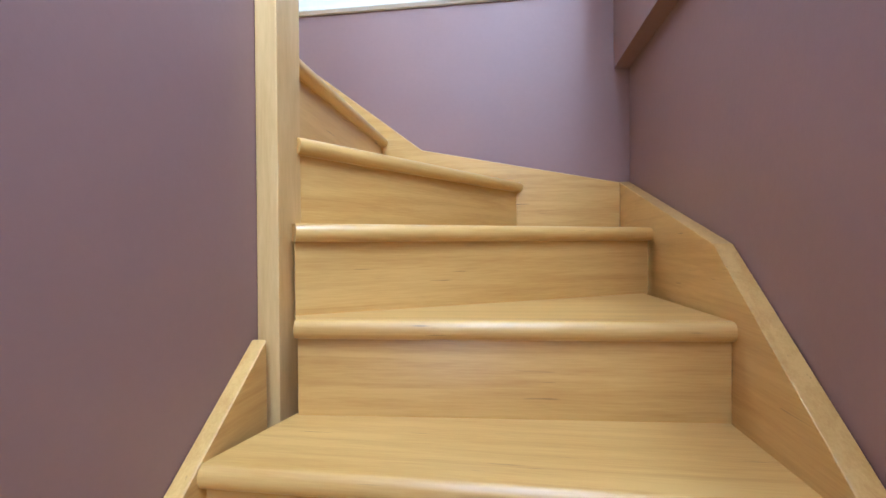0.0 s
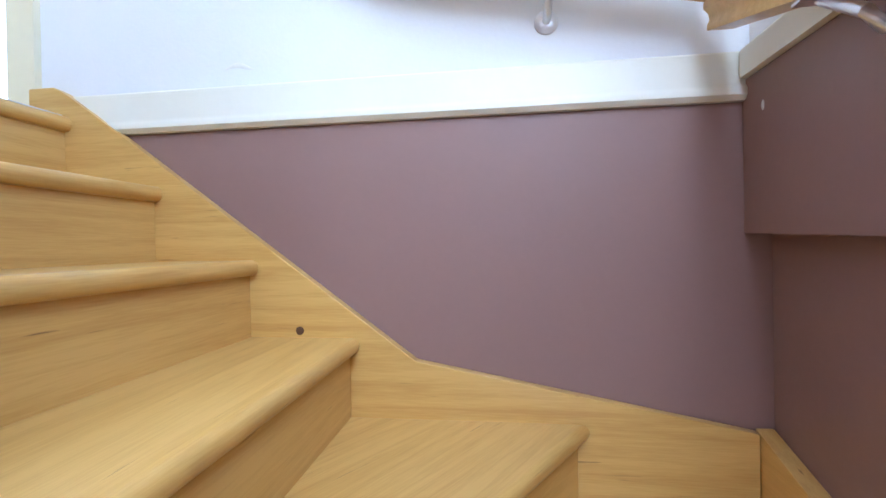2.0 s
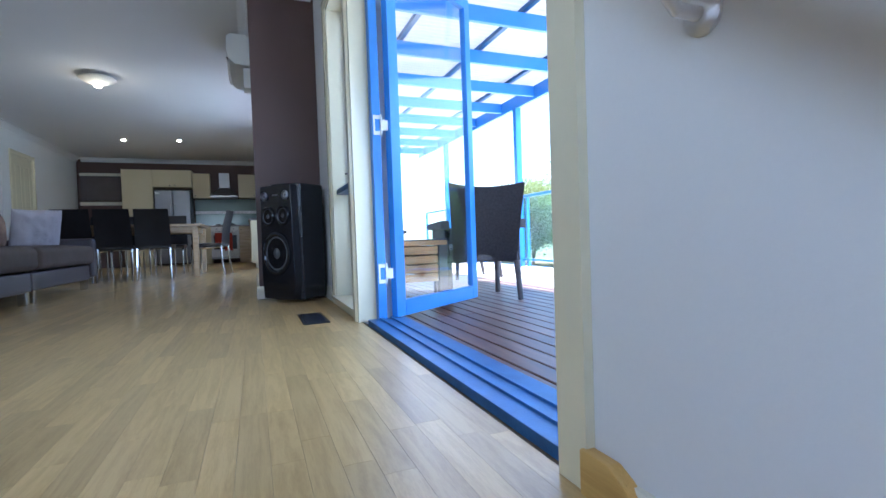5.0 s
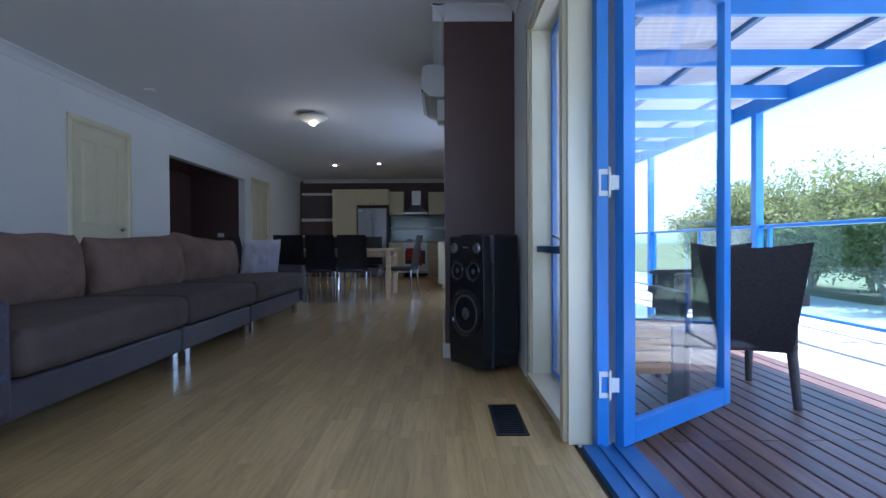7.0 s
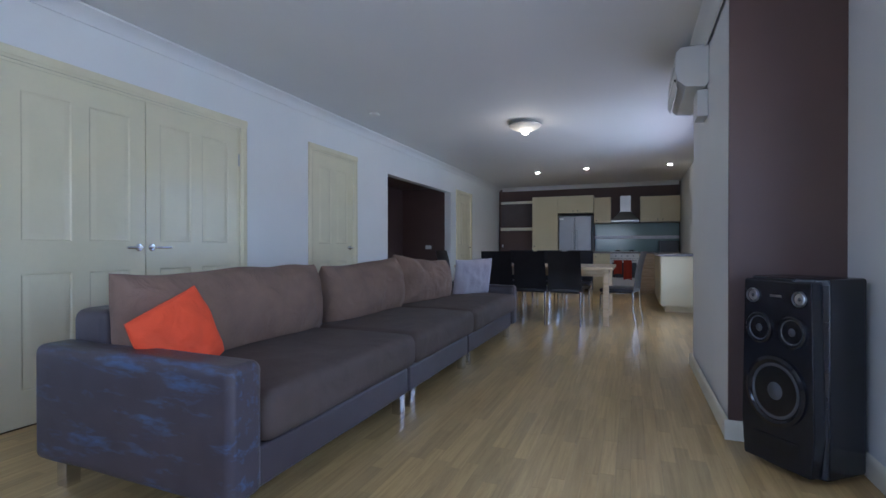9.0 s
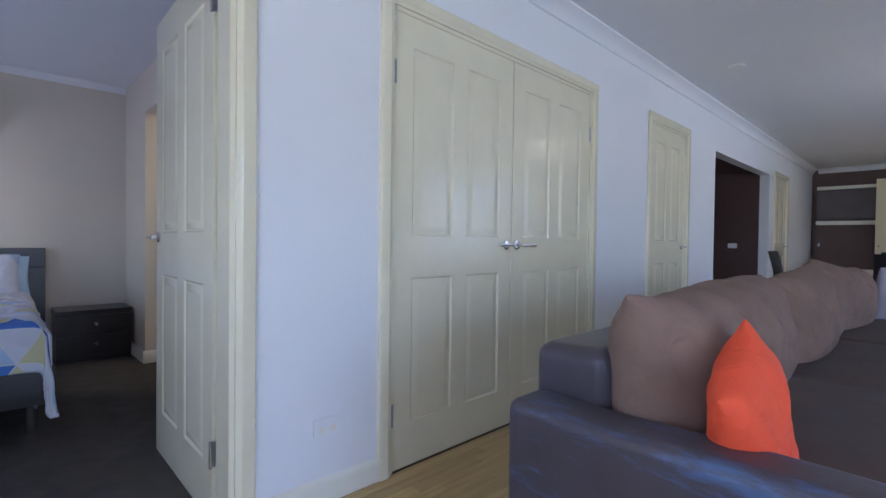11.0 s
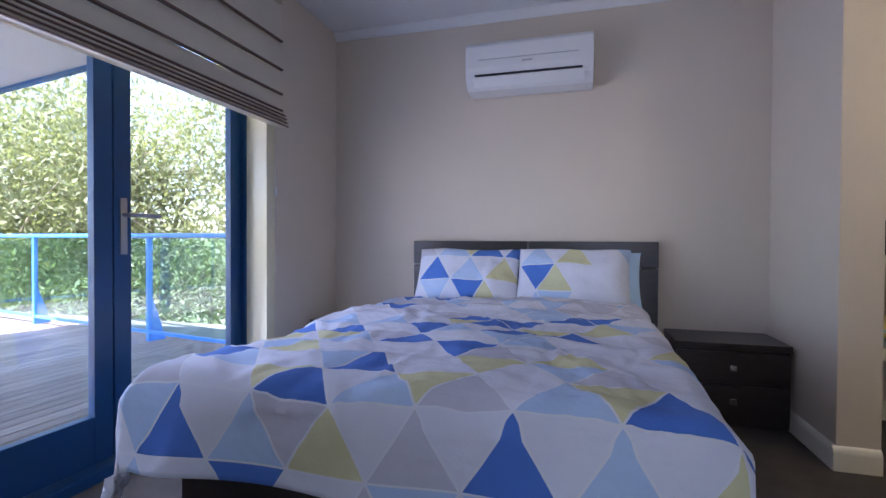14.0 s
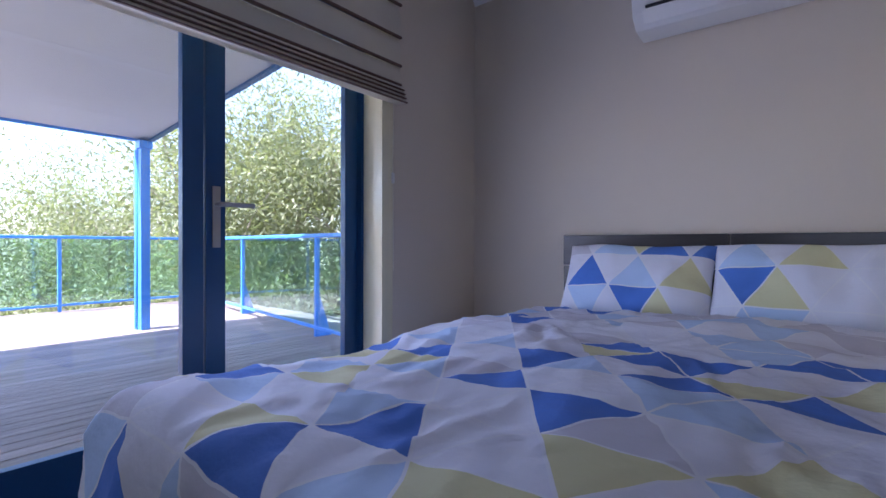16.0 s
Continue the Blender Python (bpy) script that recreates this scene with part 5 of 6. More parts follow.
part("handle", box(-12.40, -12.39, -1.77, -1.74, 1.0, 1.06), M_WHITE_PLASTIC, nk)
isl = thing("peninsula", "cream kitchen peninsula cabinet with stone top", "kitchen bench")
part("body", box(-11.3, -8.98, 1.66, 2.19, 0.09, 0.86), M_KITCHEN, isl)
part("kickboard", box(-11.25, -9.05, 1.72, 2.19, 0.0, 0.089), M_KITCHEN, isl)
part("top", box(-11.32, -8.94, 1.62, 2.20, 0.861, 0.895, bevel=0.003), M_COUNTER, isl)
for i in range(3):
    part("drawer", box(-10.3 + i * 0.43, -9.88 + i * 0.43, 1.642, 1.659, 0.11, 0.85, bevel=0.002), M_KITCHEN, isl)
mw = thing("microwave", "small dark microwave on the benchtop", "microwave")
part("body", box(-12.5, -12.1, 1.78, 2.15, 0.896, 1.14, bevel=0.006), M_BLACK, mw)
part("window", box(-12.1, -12.096, 1.80, 2.05, 0.93, 1.11), M_BLACK, mw)

# ---- loudspeaker, vent, ceiling fixtures ----
spk = thing("loudspeaker", "tall black party loudspeaker with angled front", "loudspeaker", at=pose(-3.545, 1.975, 0, 0, 0, -50) @ Matrix.Diagonal((0.9, 0.88, 1.015, 1)))
prof = [(-0.16, -0.20), (0.10, -0.20), (0.17, -0.06), (0.17, 0.06), (0.10, 0.20), (-0.16, 0.20)]
M_SATIN = mat("satin_black_cabinet", (0.012, 0.013, 0.017), 0.22, var=0.1, bump=0.01)
part("cabinet", prism(prof, "z", 0.02, 0.862, bevel=0.012), M_SATIN, spk)
part("front_baffle", prism([(-0.175, 0.03), (0.175, 0.03), (0.19, 0.20), (0.175, 0.85), (-0.175, 0.85), (-0.19, 0.20)], "x", 0.10, 0.185, bevel=0.01), M_SATIN, spk)
M_CONE = mat("grey_speaker_cone", (0.07, 0.07, 0.075), 0.5, var=0.1)
M_RING = mat("gloss_black_ring", (0.012, 0.012, 0.014), 0.12, var=0.05, bump=0)


def driver(y, z, r, ring):
    m = Matrix.Translation((0.184, y, z)) @ Matrix.Rotation(radians(90), 4, "Y")
    dr = part("driver", lathe([(r, 0), (r, 0.012), (r * 0.9, 0.018), (r * 0.84, 0.008), (r * 0.80, 0.006)], 32, m), ring, spk, "ringed speaker driver")
    part("cone", lathe([(r * 0.8, 0.0055), (r * 0.76, 0.010), (r * 0.45, -0.012), (r * 0.30, 0.004), (r * 0.02, 0.016)], 32, m), M_CONE, dr)


driver(0.0, 0.36, 0.155, M_RING)
driver(-0.085, 0.63, 0.070, M_RING)
driver(0.085, 0.63, 0.070, M_RING)
driver(-0.12, 0.775, 0.033, M_STEEL)
driver(0.12, 0.775, 0.033, M_STEEL)
part("badge", box(0.185, 0.188, -0.03, 0.03, 0.775, 0.785), M_STEEL, spk, "plain metal maker's bar")
part("port", box(0.180, 0.188, -0.12, 0.12, 0.10, 0.16, bevel=0.006), M_RING, spk)

vent = thing("floor_vent", "dark blue-grey ducted heating floor grille", "floor vent")
part("frame", (lambda b: [bm_box(b, -2.77, -2.39, 1.92, 1.935, 0.0, 0.006), bm_box(b, -2.77, -2.39, 2.045, 2.06, 0.0, 0.006), bm_box(b, -2.77, -2.755, 1.935, 2.045, 0.0, 0.006), bm_box(b, -2.405, -2.39, 1.935, 2.045, 0.0, 0.006)][-1])(bmesh.new()), M_BLACK, vent)
part("backing", box(-2.755, -2.405, 1.935, 2.045, 0.0, 0.002), M_BLACK, vent)
for i in range(16):
    part("slat", box(-2.75 + i * 0.0215, -2.741 + i * 0.0215, 1.935, 2.045, 0.002, 0.006), M_BLACK, vent)

M_DOWN = glow("lit_downlight_lens", (1.0, 0.86, 0.62), 14.0)
M_BULB = glow("lit_diffuser", (1.0, 0.86, 0.62), 4.0)
oy = thing("ceiling_light", "round oyster ceiling light, switched on", "ceiling light", at=pose(-6.46, 0.07, CEIL))
part("base", lathe([(0.07, -0.012), (0.07, 0.0)], 24), M_CEIL, oy)
part("shade", lathe([(0.02, -0.115), (0.10, -0.10), (0.17, -0.065), (0.19, -0.045), (0.185, -0.040), (0.05, -0.03)], 32), mat("frosted_shade", (0.80, 0.77, 0.70), 0.4), oy)
part("bulb", lathe([(0.004, -0.150), (0.035, -0.140), (0.045, -0.118), (0.03, -0.10)], 20), M_BULB, oy, "glowing bulb")
lamp("oyster_lamp", "POINT", 0.7, (1.0, 0.82, 0.58), pose(-6.46, 0.07, CEIL - 0.22), radius=0.08)
for x, y in ((-10.3, -0.5), (-10.15, 0.44), (-10.2, 1.85)):
    dl = thing("downlight", "small recessed downlight, switched on", "downlight", "kitchen downlights", at=pose(x, y, CEIL))
    part("ring", lathe([(0.055, -0.006), (0.05, -0.009), (0.038, -0.004), (0.036, 0.0)], 24), M_WHITE_PLASTIC, dl)
    part("lens", lathe([(0.037, -0.004), (0.034, -0.016), (0.020, -0.024), (0.003, -0.027)], 20), M_DOWN, dl)
    lamp("downlight_lamp", "SPOT", 14.0, (1.0, 0.84, 0.62), pose(x, y, CEIL - 0.02), radius=0.04)
sm = thing("smoke_alarm", "flat white ceiling sensor", "smoke alarm", at=pose(-5.5, -1.41, CEIL))
part("body", lathe([(0.05, -0.018), (0.058, -0.010), (0.058, 0)], 24), M_WHITE_PLASTIC, sm)


# ---- wall fittings ----
def outlet(name, label, m, w=0.115, h=0.07, n=2):
    o = thing(name, label, "power point", at=m)
    part("plate", box(-w / 2, w / 2, 0, 0.009, -h / 2, h / 2, bevel=0.003), M_WHITE_PLASTIC, o)
    for i in range(n):
        x = (i - (n - 1) / 2) * 0.05
        part("switch", box(x - 0.007, x + 0.007, 0.009, 0.012, 0.010, 0.024, bevel=0.001), M_WHITE_PLASTIC, o)
        part("socket", box(x - 0.012, x + 0.012, 0.0088, 0.0096, -0.022, 0.002), M_TRIM, o)
    return o


outlet("power_point", "white double power point above the skirting", pose(-2.05, YS, 0.30))
o = thing("light_switch", "white light switch plate in the dark niche", "light switch", at=pose(-9.149, -2.35, 1.0, 0, 0, -90))
part("plate", box(-0.06, 0.06, 0, 0.009, -0.035, 0.035, bevel=0.003), M_WHITE_PLASTIC, o)
part("rocker", box(-0.02, 0.02, 0.009, 0.013, -0.015, 0.015, bevel=0.002), M_WHITE_PLASTIC, o)


def split_unit(label, w, m):
    """Wall air conditioner; x along the wall, front towards -y, z from 0 to 0.29."""
    a = thing("air_conditioner", label, "air conditioner", at=m)
    part("body", prism([(0, 0.03), (0, 0.29), (-0.17, 0.29), (-0.205, 0.26), (-0.21, 0.13), (-0.195, 0.06), (-0.14, 0.01), (-0.02, 0.0)], "x", -w / 2, w / 2, bevel=0.006), M_WHITE_PLASTIC, a)
    part("outlet_slot", box(-w / 2 + 0.06, w / 2 - 0.06, -0.212, -0.19, 0.078, 0.087), M_BLACK, a, "dark air outlet slot")
    part("flap", prism([(-0.214, 0.068), (-0.19, 0.015), (-0.186, 0.018), (-0.209, 0.070)], "x", -w / 2 + 0.05, w / 2 - 0.05), M_WHITE_PLASTIC, a)
    part("panel_line", box(-w / 2 + 0.08, w / 2 - 0.08, -0.2118, -0.205, 0.172, 0.175), M_STEEL, a)
    part("badge", box(-0.03, 0.03, -0.2125, -0.21, 0.145, 0.153), M_STEEL, a, "plain grey maker's bar")
    return a


split_unit("white wall-mounted split air conditioner above the bed", 0.74, pose(-0.722, YB, 1.832, 0, 0, 180))
split_unit("white split air conditioner on the wall block", 0.80, pose(-5.02, 1.735, 2.12))
rem = thing("wall_panel", "white open-flap control box under the air conditioner", "control panel", at=pose(-4.75, 1.735, 1.92))
part("box", box(-0.10, 0.10, -0.07, 0, 0, 0.19, bevel=0.01), M_WHITE_PLASTIC, rem)

# ---- bedroom ----
# the print, row by row of triangles from the hem up: w white, g grey, l light blue, y yellow, b blue
PRINT = {
    (-3, 0): "wlwgwlwwlw", (-3, 1): "wwlwwwbwlw", (-2, 0): "wwlwwgwwyw", (-2, 1): "wwwbwllbww",
    (-1, 0): "gwblygblyw", (-1, 1): "wlwgwwwwwl", (0, 0): "lgwblglbbw", (0, 1): "ywywywyww" "l",
    (1, 0): "wlwbwwgwyw", (1, 1): "bwlwylwlyw", (2, 0): "wywwgywgwl", (2, 1): "lwwbwwlwyw",
    (3, 0): "wlbwlwygwb", (3, 1): "ygwlwwwylw", (4, 0): "bwlbbwwlyw", (4, 1): "wbwywglwwb",
    (5, 0): "lwbwywlgwb", (5, 1): "wybwlwbwyl", (6, 0): "wbwbwygwlw", (6, 1): "gwlbwwywbw"}


def triangle_cloth(name):
    """Cotton printed with rows of triangles in white, greys, pale blue, yellow and cobalt."""
    m = bpy.data.materials.new(name)
    m.use_nodes = True
    nt = m.node_tree
    n, l = nt.nodes, nt.links
    b = n["Principled BSDF"]
    uv = n.new("ShaderNodeUVMap")
    sp = n.new("ShaderNodeSeparateXYZ")
    l.new(uv.outputs[0], sp.inputs[0])
    def op(kind, a, c=None):
        q = n.new("ShaderNodeMath")
        q.operation = kind
        for i, v in enumerate((a, c)):
            if v is None:
                continue
            if isinstance(v, (int, float)):
                q.inputs[i].default_value = v
            else:
                l.new(v, q.inputs[i])
        if kind == "COMPARE":
            q.inputs[2].default_value = 0.1
        return q.outputs[0]
    side = 0.202
    vv = op("DIVIDE", sp.outputs[1], side * 0.785)
    uu = op("SUBTRACT", op("DIVIDE", sp.outputs[0], side), op("MULTIPLY", vv, 0.5))
    fu, fv = op("FLOOR", uu), op("FLOOR", vv)
    up = op("GREATER_THAN", op("ADD", op("SUBTRACT", uu, fu), op("SUBTRACT", vv, fv)), 1.0)
    mixed = op("ADD", op("ADD", op("MULTIPLY", fu, 3.814), op("MULTIPLY", fv, 4.232)), op("ADD", op("MULTIPLY", up, 6.25), 3.996))
    pick = op("FRACT", op("MULTIPLY", op("SINE", mixed), 43.7))
    cr = n.new("ShaderNodeValToRGB")
    cr.color_ramp.interpolation = "CONSTANT"
    stops = [(0.0, (0.71, 0.72, 0.80)), (0.30, (0.58, 0.57, 0.64)), (0.50, (0.47, 0.60, 0.80)), (0.67, (0.64, 0.62, 0.36)), (0.76, (0.72, 0.73, 0.79)), (0.88, (0.08, 0.19, 0.58))]
    e = cr.color_ramp.elements
    e[0].position, e[0].color = 0.0, (*stops[0][1], 1)
    e[1].position, e[1].color = stops[1][0], (*stops[1][1], 1)
    for p, c in stops[2:]:
        el = e.new(p)
        el.color = (*c, 1)
    l.new(pick, cr.inputs[0])
    shade = cr.outputs[0]
    tone = {"w": stops[0][1], "g": stops[1][1], "l": stops[2][1], "y": stops[3][1], "b": stops[5][1]}
    col = op("DIVIDE", op("ADD", fu, 6.5), 10.0)
    for (row, upper), code in PRINT.items():
        band = n.new("ShaderNodeValToRGB")
        band.color_ramp.interpolation = "CONSTANT"
        q = band.color_ramp.elements
        q[0].position, q[0].color = 0.0, (*tone[code[0]], 1)
        q[1].position, q[1].color = 0.1, (*tone[code[1]], 1)
        for k in range(2, 10):
            el = q.new(k / 10)
            el.color = (*tone[code[k]], 1)
        l.new(col, band.inputs[0])
        here = op("MULTIPLY", op("COMPARE", fv, float(row)), op("COMPARE", up, float(upper)))
        pickrow = n.new("ShaderNodeMix")
        pickrow.data_type = "RGBA"
        l.new(here, pickrow.inputs[0]), l.new(shade, pickrow.inputs[6]), l.new(band.outputs[0], pickrow.inputs[7])
        shade = pickrow.outputs[2]
    ru, rv = op("FRACT", uu), op("FRACT", vv)
    dist = op("MINIMUM", op("MINIMUM", op("PINGPONG", ru, 0.5), op("PINGPONG", rv, 0.5)), op("ABSOLUTE", op("SUBTRACT", op("ADD", ru, rv), 1.0)))
    seam = op("LESS_THAN", dist, 0.016)
    mx = n.new("ShaderNodeMix")
    mx.data_type = "RGBA"
    mx.inputs[7].default_value = (0.74, 0.75, 0.80, 1)
    l.new(seam, mx.inputs[0]), l.new(shade, mx.inputs[6])
    l.new(mx.outputs[2], b.inputs["Base Color"])
    b.inputs["Roughness"].default_value = 0.85
    tc = n.new("ShaderNodeTexCoord")
    no = n.new("ShaderNodeTexNoise")
    no.inputs["Scale"].default_value, no.inputs["Detail"].default_value = 9, 6
    l.new(tc.outputs["Object"], no.inputs["Vector"])
    bp = n.new("ShaderNodeBump")
    bp.inputs["Strength"].default_value, bp.inputs["Distance"].default_value = 1.0, 0.016
    l.new(no.outputs["Fac"], bp.inputs["Height"]), l.new(bp.outputs[0], b.inputs["Normal"])
    return m


M_TRI = triangle_cloth("triangle_print_cotton")


def add_uv(ob, f):
    uvl = ob.data.uv_layers.new(name="UVMap")
    for lp in ob.data.loops:
        uvl.data[lp.index].uv = f(ob.data.vertices[lp.vertex_index].co)


BX0, BX1 = -1.458, 0.020
bed = thing("bed", "dark wenge double bed frame with panelled headboard", "bed")
mid = (BX0 + BX1) / 2
for a, b in ((BX0, mid - 0.003), (mid + 0.003, BX1)):
    part("headboard_panel", box(a, b, YB + 0.012, YB + 0.075, 0.775, 0.925, bevel=0.003), M_WENGE, bed)
    part("headboard_panel", box(a, b, YB + 0.012, YB + 0.070, 0.20, 0.768, bevel=0.003), M_WENGE, bed)
for a, b in ((BX0 + 0.10, BX0 + 0.135), (BX1 - 0.135, BX1 - 0.10)):
    part("side_rail", box(a, b, -5.34, -3.40, 0.18, 0.36, bevel=0.003), M_WENGE, bed)
part("foot_rail", box(BX0 + 0.10, BX1 - 0.10, -3.40, -3.36, 0.18, 0.36, bevel=0.003), M_WENGE, bed)
for x in (BX0 + 0.19, BX1 - 0.19):
    for y in (-3.50, -5.25):
        part("leg", cyl((x, y, 0.004), (x, y, 0.19), 0.028, n=18), M_CHROME, bed, "round chrome leg")
part("slat_base", box(BX0 + 0.136, BX1 - 0.136, -5.34, -3.41, 0.26, 0.30), M_WENGE, bed)
tagged(mesh_ob("mattress", box(BX0 + 0.11, BX1 - 0.05, -5.335, -3.40, 0.301, 0.535, bevel=0.03, seg=3), M_BED_WHITE), "white mattress on the bed", "mattress")


def duvet():
    """A quilt draped over the mattress: flat top with rumples, rounded edges, hanging sides with folds."""
    cx, hw = (BX0 + BX1) / 2, (BX1 - BX0) / 2
    y0, y1 = -5.05, -3.36
    top, over_s, over_f = 0.576, 0.30, 0.235
    W, Lg = 2 * (hw + over_s), (y1 - y0) + over_f
    def fold(s, half, z_top, flat):
        """Distance s from the centre line to (offset, drop)."""
        r = 0.07
        a = abs(s)
        if a < half - r:
            return a, 0.0
        arc = (a - (half - r)) / r
        if arc < math.pi / 2:
            return half - r + r * math.sin(arc), r * (1 - math.cos(arc))
        d = a - (half - r) - r * math.pi / 2
        return half + 0.07 * d, r + d * 0.98
    def fn(u, v):
        s = (u - 0.5) * W
        q = v * Lg
        ox, dx = fold(s, hw + (0.06 if s > 0 else -0.10 - 0.05 * v), top, True)
        oy, dy = fold(q, (y1 - y0) + 0.03, top, True)
        x = cx + math.copysign(ox, s)
        y = y0 + oy
        drop = max(dx, dy) + 0.35 * min(dx, dy)
        wx, wy = s + 0.15 * noise.noise(Vector((s * 3, q * 3, 2.0))), q + 0.15 * noise.noise(Vector((s * 3, q * 3, 6.0)))
        wob = noise.noise(Vector((s * 2.2, q * 2.2, 1.0))) * 0.022 - abs(noise.noise(Vector((wx * 3.2, wy * 5.5, 4.0)))) * 0.024 - abs(noise.noise(Vector((wx * 9, wy * 6, 7.0)))) * 0.018 - abs(noise.noise(Vector((wx * 17, wy * 21, 3.0)))) * 0.007 + 0.02
        ridge = 0.028 * math.exp(-((q - 0.22 - 0.25 * (s + 0.6)) / 0.06) ** 2) * (1 if s < 0.2 else 0.3)
        crown = 0.024 * max(0.0, 1 - (s / (hw + 0.03)) ** 2)
        z = top + crown - drop + (wob + ridge) * (1.0 if drop < 0.06 else 0.35)
        if drop > 0.06:
            fo = 0.015 * math.sin((q if dx > dy else s) * 12 + 2 * noise.noise(Vector((s * 3, q * 3, 9)))) * min(1.0, (drop - 0.06) / 0.2)
            if dx > dy:
                x += math.copysign(fo + wob * 0.6, s)
            else:
                y += fo + wob * 0.6
        return (x, y, max(z, 0.13))
    nu, nv = 170, 150
    bm = surf(fn, nu, nv)
    ob = mesh_ob("duvet", bm, M_TRI)
    uvl = ob.data.uv_layers.new(name="UVMap")
    for lp in ob.data.loops:
        i = lp.vertex_index
        uvl.data[lp.index].uv = (-0.905 - cx - ((i // (nv + 1)) / nu - 0.5) * W, 1.72 - (i % (nv + 1)) / nv * Lg)
    md = ob.modifiers.new("thick", "SOLIDIFY")
    md.thickness = 0.018
    return tagged(ob, "white duvet with blue, yellow and grey triangle print, rumpled", "duvet")


duvet()
for i, (x, r, sd) in enumerate(((-0.375, 1, 6), (-0.985, -2, 7))):
    ob = mesh_ob("pillow", pillow(0.63, 0.36, 0.17, 0.08, seed=sd), M_TRI)
    add_uv(ob, lambda c: (c.x + (0.18, 0.392)[i], c.z - (0.10, 0.209)[i]))
    ob.matrix_world = pose(x, -5.20, 0.715, -28, 0, 180 + r)
    tagged(ob, "pillow in blue and yellow triangle print against headboard", "pillow", "bed pillows")
ob = mesh_ob("pillow", pillow(0.66, 0.34, 0.14, 0.08, seed=9), mat("pale_blue_linen", (0.45, 0.62, 0.80), 0.85))
ob.matrix_world = pose(-1.03, -5.26, 0.70, -20, 0, 180)
tagged(ob, "pale blue pillow behind the printed one", "pillow", "bed pillows")


def nightstand(x0, x1):
    n = thing("nightstand", "dark wenge nightstand with two drawers and square knobs", "nightstand", "bedside nightstands")
    y0, y1, h = YB + 0.02, -5.045, 0.425
    part("body", box(x0, x1, y0, y1 - 0.018, 0.02, h - 0.03), M_WENGE, n)
    part("top", box(x0 - 0.004, x1 + 0.004, y0, y1 + 0.004, h - 0.029, h, bevel=0.003), M_WENGE, n)
    for z in (0.06, 0.225):
        d = part("drawer", box(x0 + 0.004, x1 - 0.004, y1 - 0.017, y1, z, z + 0.155, bevel=0.002), M_WENGE, n)
        c = (x0 + x1) / 2
        part("knob", box(c - 0.016, c + 0.016, y1, y1 + 0.02, z + 0.065, z + 0.097, bevel=0.003), M_CHROME, d, "square chrome knob")
    part("plinth", box(x0 + 0.02, x1 - 0.02, y0, y1 - 0.04, 0.004, 0.02), M_WENGE, n)
    return n


nightstand(-2.005, -1.50)
nightstand(0.115, 0.60)

# roman blind over the deck doors
bl = thing("roman_blind", "ivory roman blind with brown piping, half raised", "blind")
part("head_box", box(0.565, 0.628, -4.72, -2.96, 2.24, 2.33, bevel=0.004), M_BLIND, bl)
zs = [2.24, 2.03, 1.873, 1.737, 1.645]
for a, b in zip(zs, zs[1:]):
    part("fold", (lambda: prism([(0.600, a), (0.585, a - 0.3 * (a - b)), (0.580, b + 0.01), (0.584, b), (0.592, b), (0.600, b + 0.4 * (a - b)), (0.606, a)], "y", -4.72, -2.96))(), M_BLIND, bl)
    part("piping", box(0.574, 0.590, -4.722, -2.958, b - 0.004, b + 0.006, bevel=0.002), M_BLIND_DARK, bl, "brown piping")
for i in range(4):
    z = 1.640 - i * 0.021
    part("fold", prism([(0.612, z), (0.572 - 0.006 * i, z - 0.004), (0.562 - 0.006 * i, z - 0.020), (0.570 - 0.006 * i, z - 0.025), (0.612, z - 0.020)], "y", -4.72, -2.96), M_BLIND, bl)
    part("piping", box(0.556 - 0.006 * i, 0.566 - 0.006 * i, -4.722, -2.958, z - 0.025, z - 0.020), M_BLIND_DARK, bl, "brown piping")
part("cord", tube([(0.598, -4.69, 1.62), (0.60, -4.685, 1.3), (0.60, -4.69, 0.75)], 0.0025, 6), M_TRIM, bl)
part("toggle", cyl((0.60, -4.686, 1.22), (0.60, -4.686, 1.17), 0.008, n=10), M_WHITE_PLASTIC, bl)

# walk-in wardrobe shelves
SH = [1.71, 1.29, 0.87, 0.455]
for z in SH:
    tagged(mesh_ob("wardrobe_shelf", box(-3.898, XW - 0.151, YB + 0.001, -4.97, z - 0.055, z, bevel=0.003), M_TRIM), "deep white wardrobe shelf", "shelf", "wardrobe shelves")


def heap(name, label, x, y, z, w, d, h, material, seed, group=""):
    """A soft heap of folded or dropped cloth."""
    bm = bmesh.new()
    bmesh.ops.create_icosphere(bm, subdivisions=4, radius=1.0)
    for v in bm.verts:
        k = 1 + 0.35 * noise.noise(v.co * 1.8 + Vector((seed, 0, 0))) + 0.15 * noise.noise(v.co * 5 + Vector((0, seed, 0)))
        v.co = Vector((v.co.x * w / 2 * k, v.co.y * d / 2 * k, max(0.0, (v.co.z * 0.9 + 0.25)) * h * 0.8 * k))
    ob = mesh_ob(name, bm, material)
    ob.location = (x, y, z)
    return tagged(ob, label, "clothes", group)


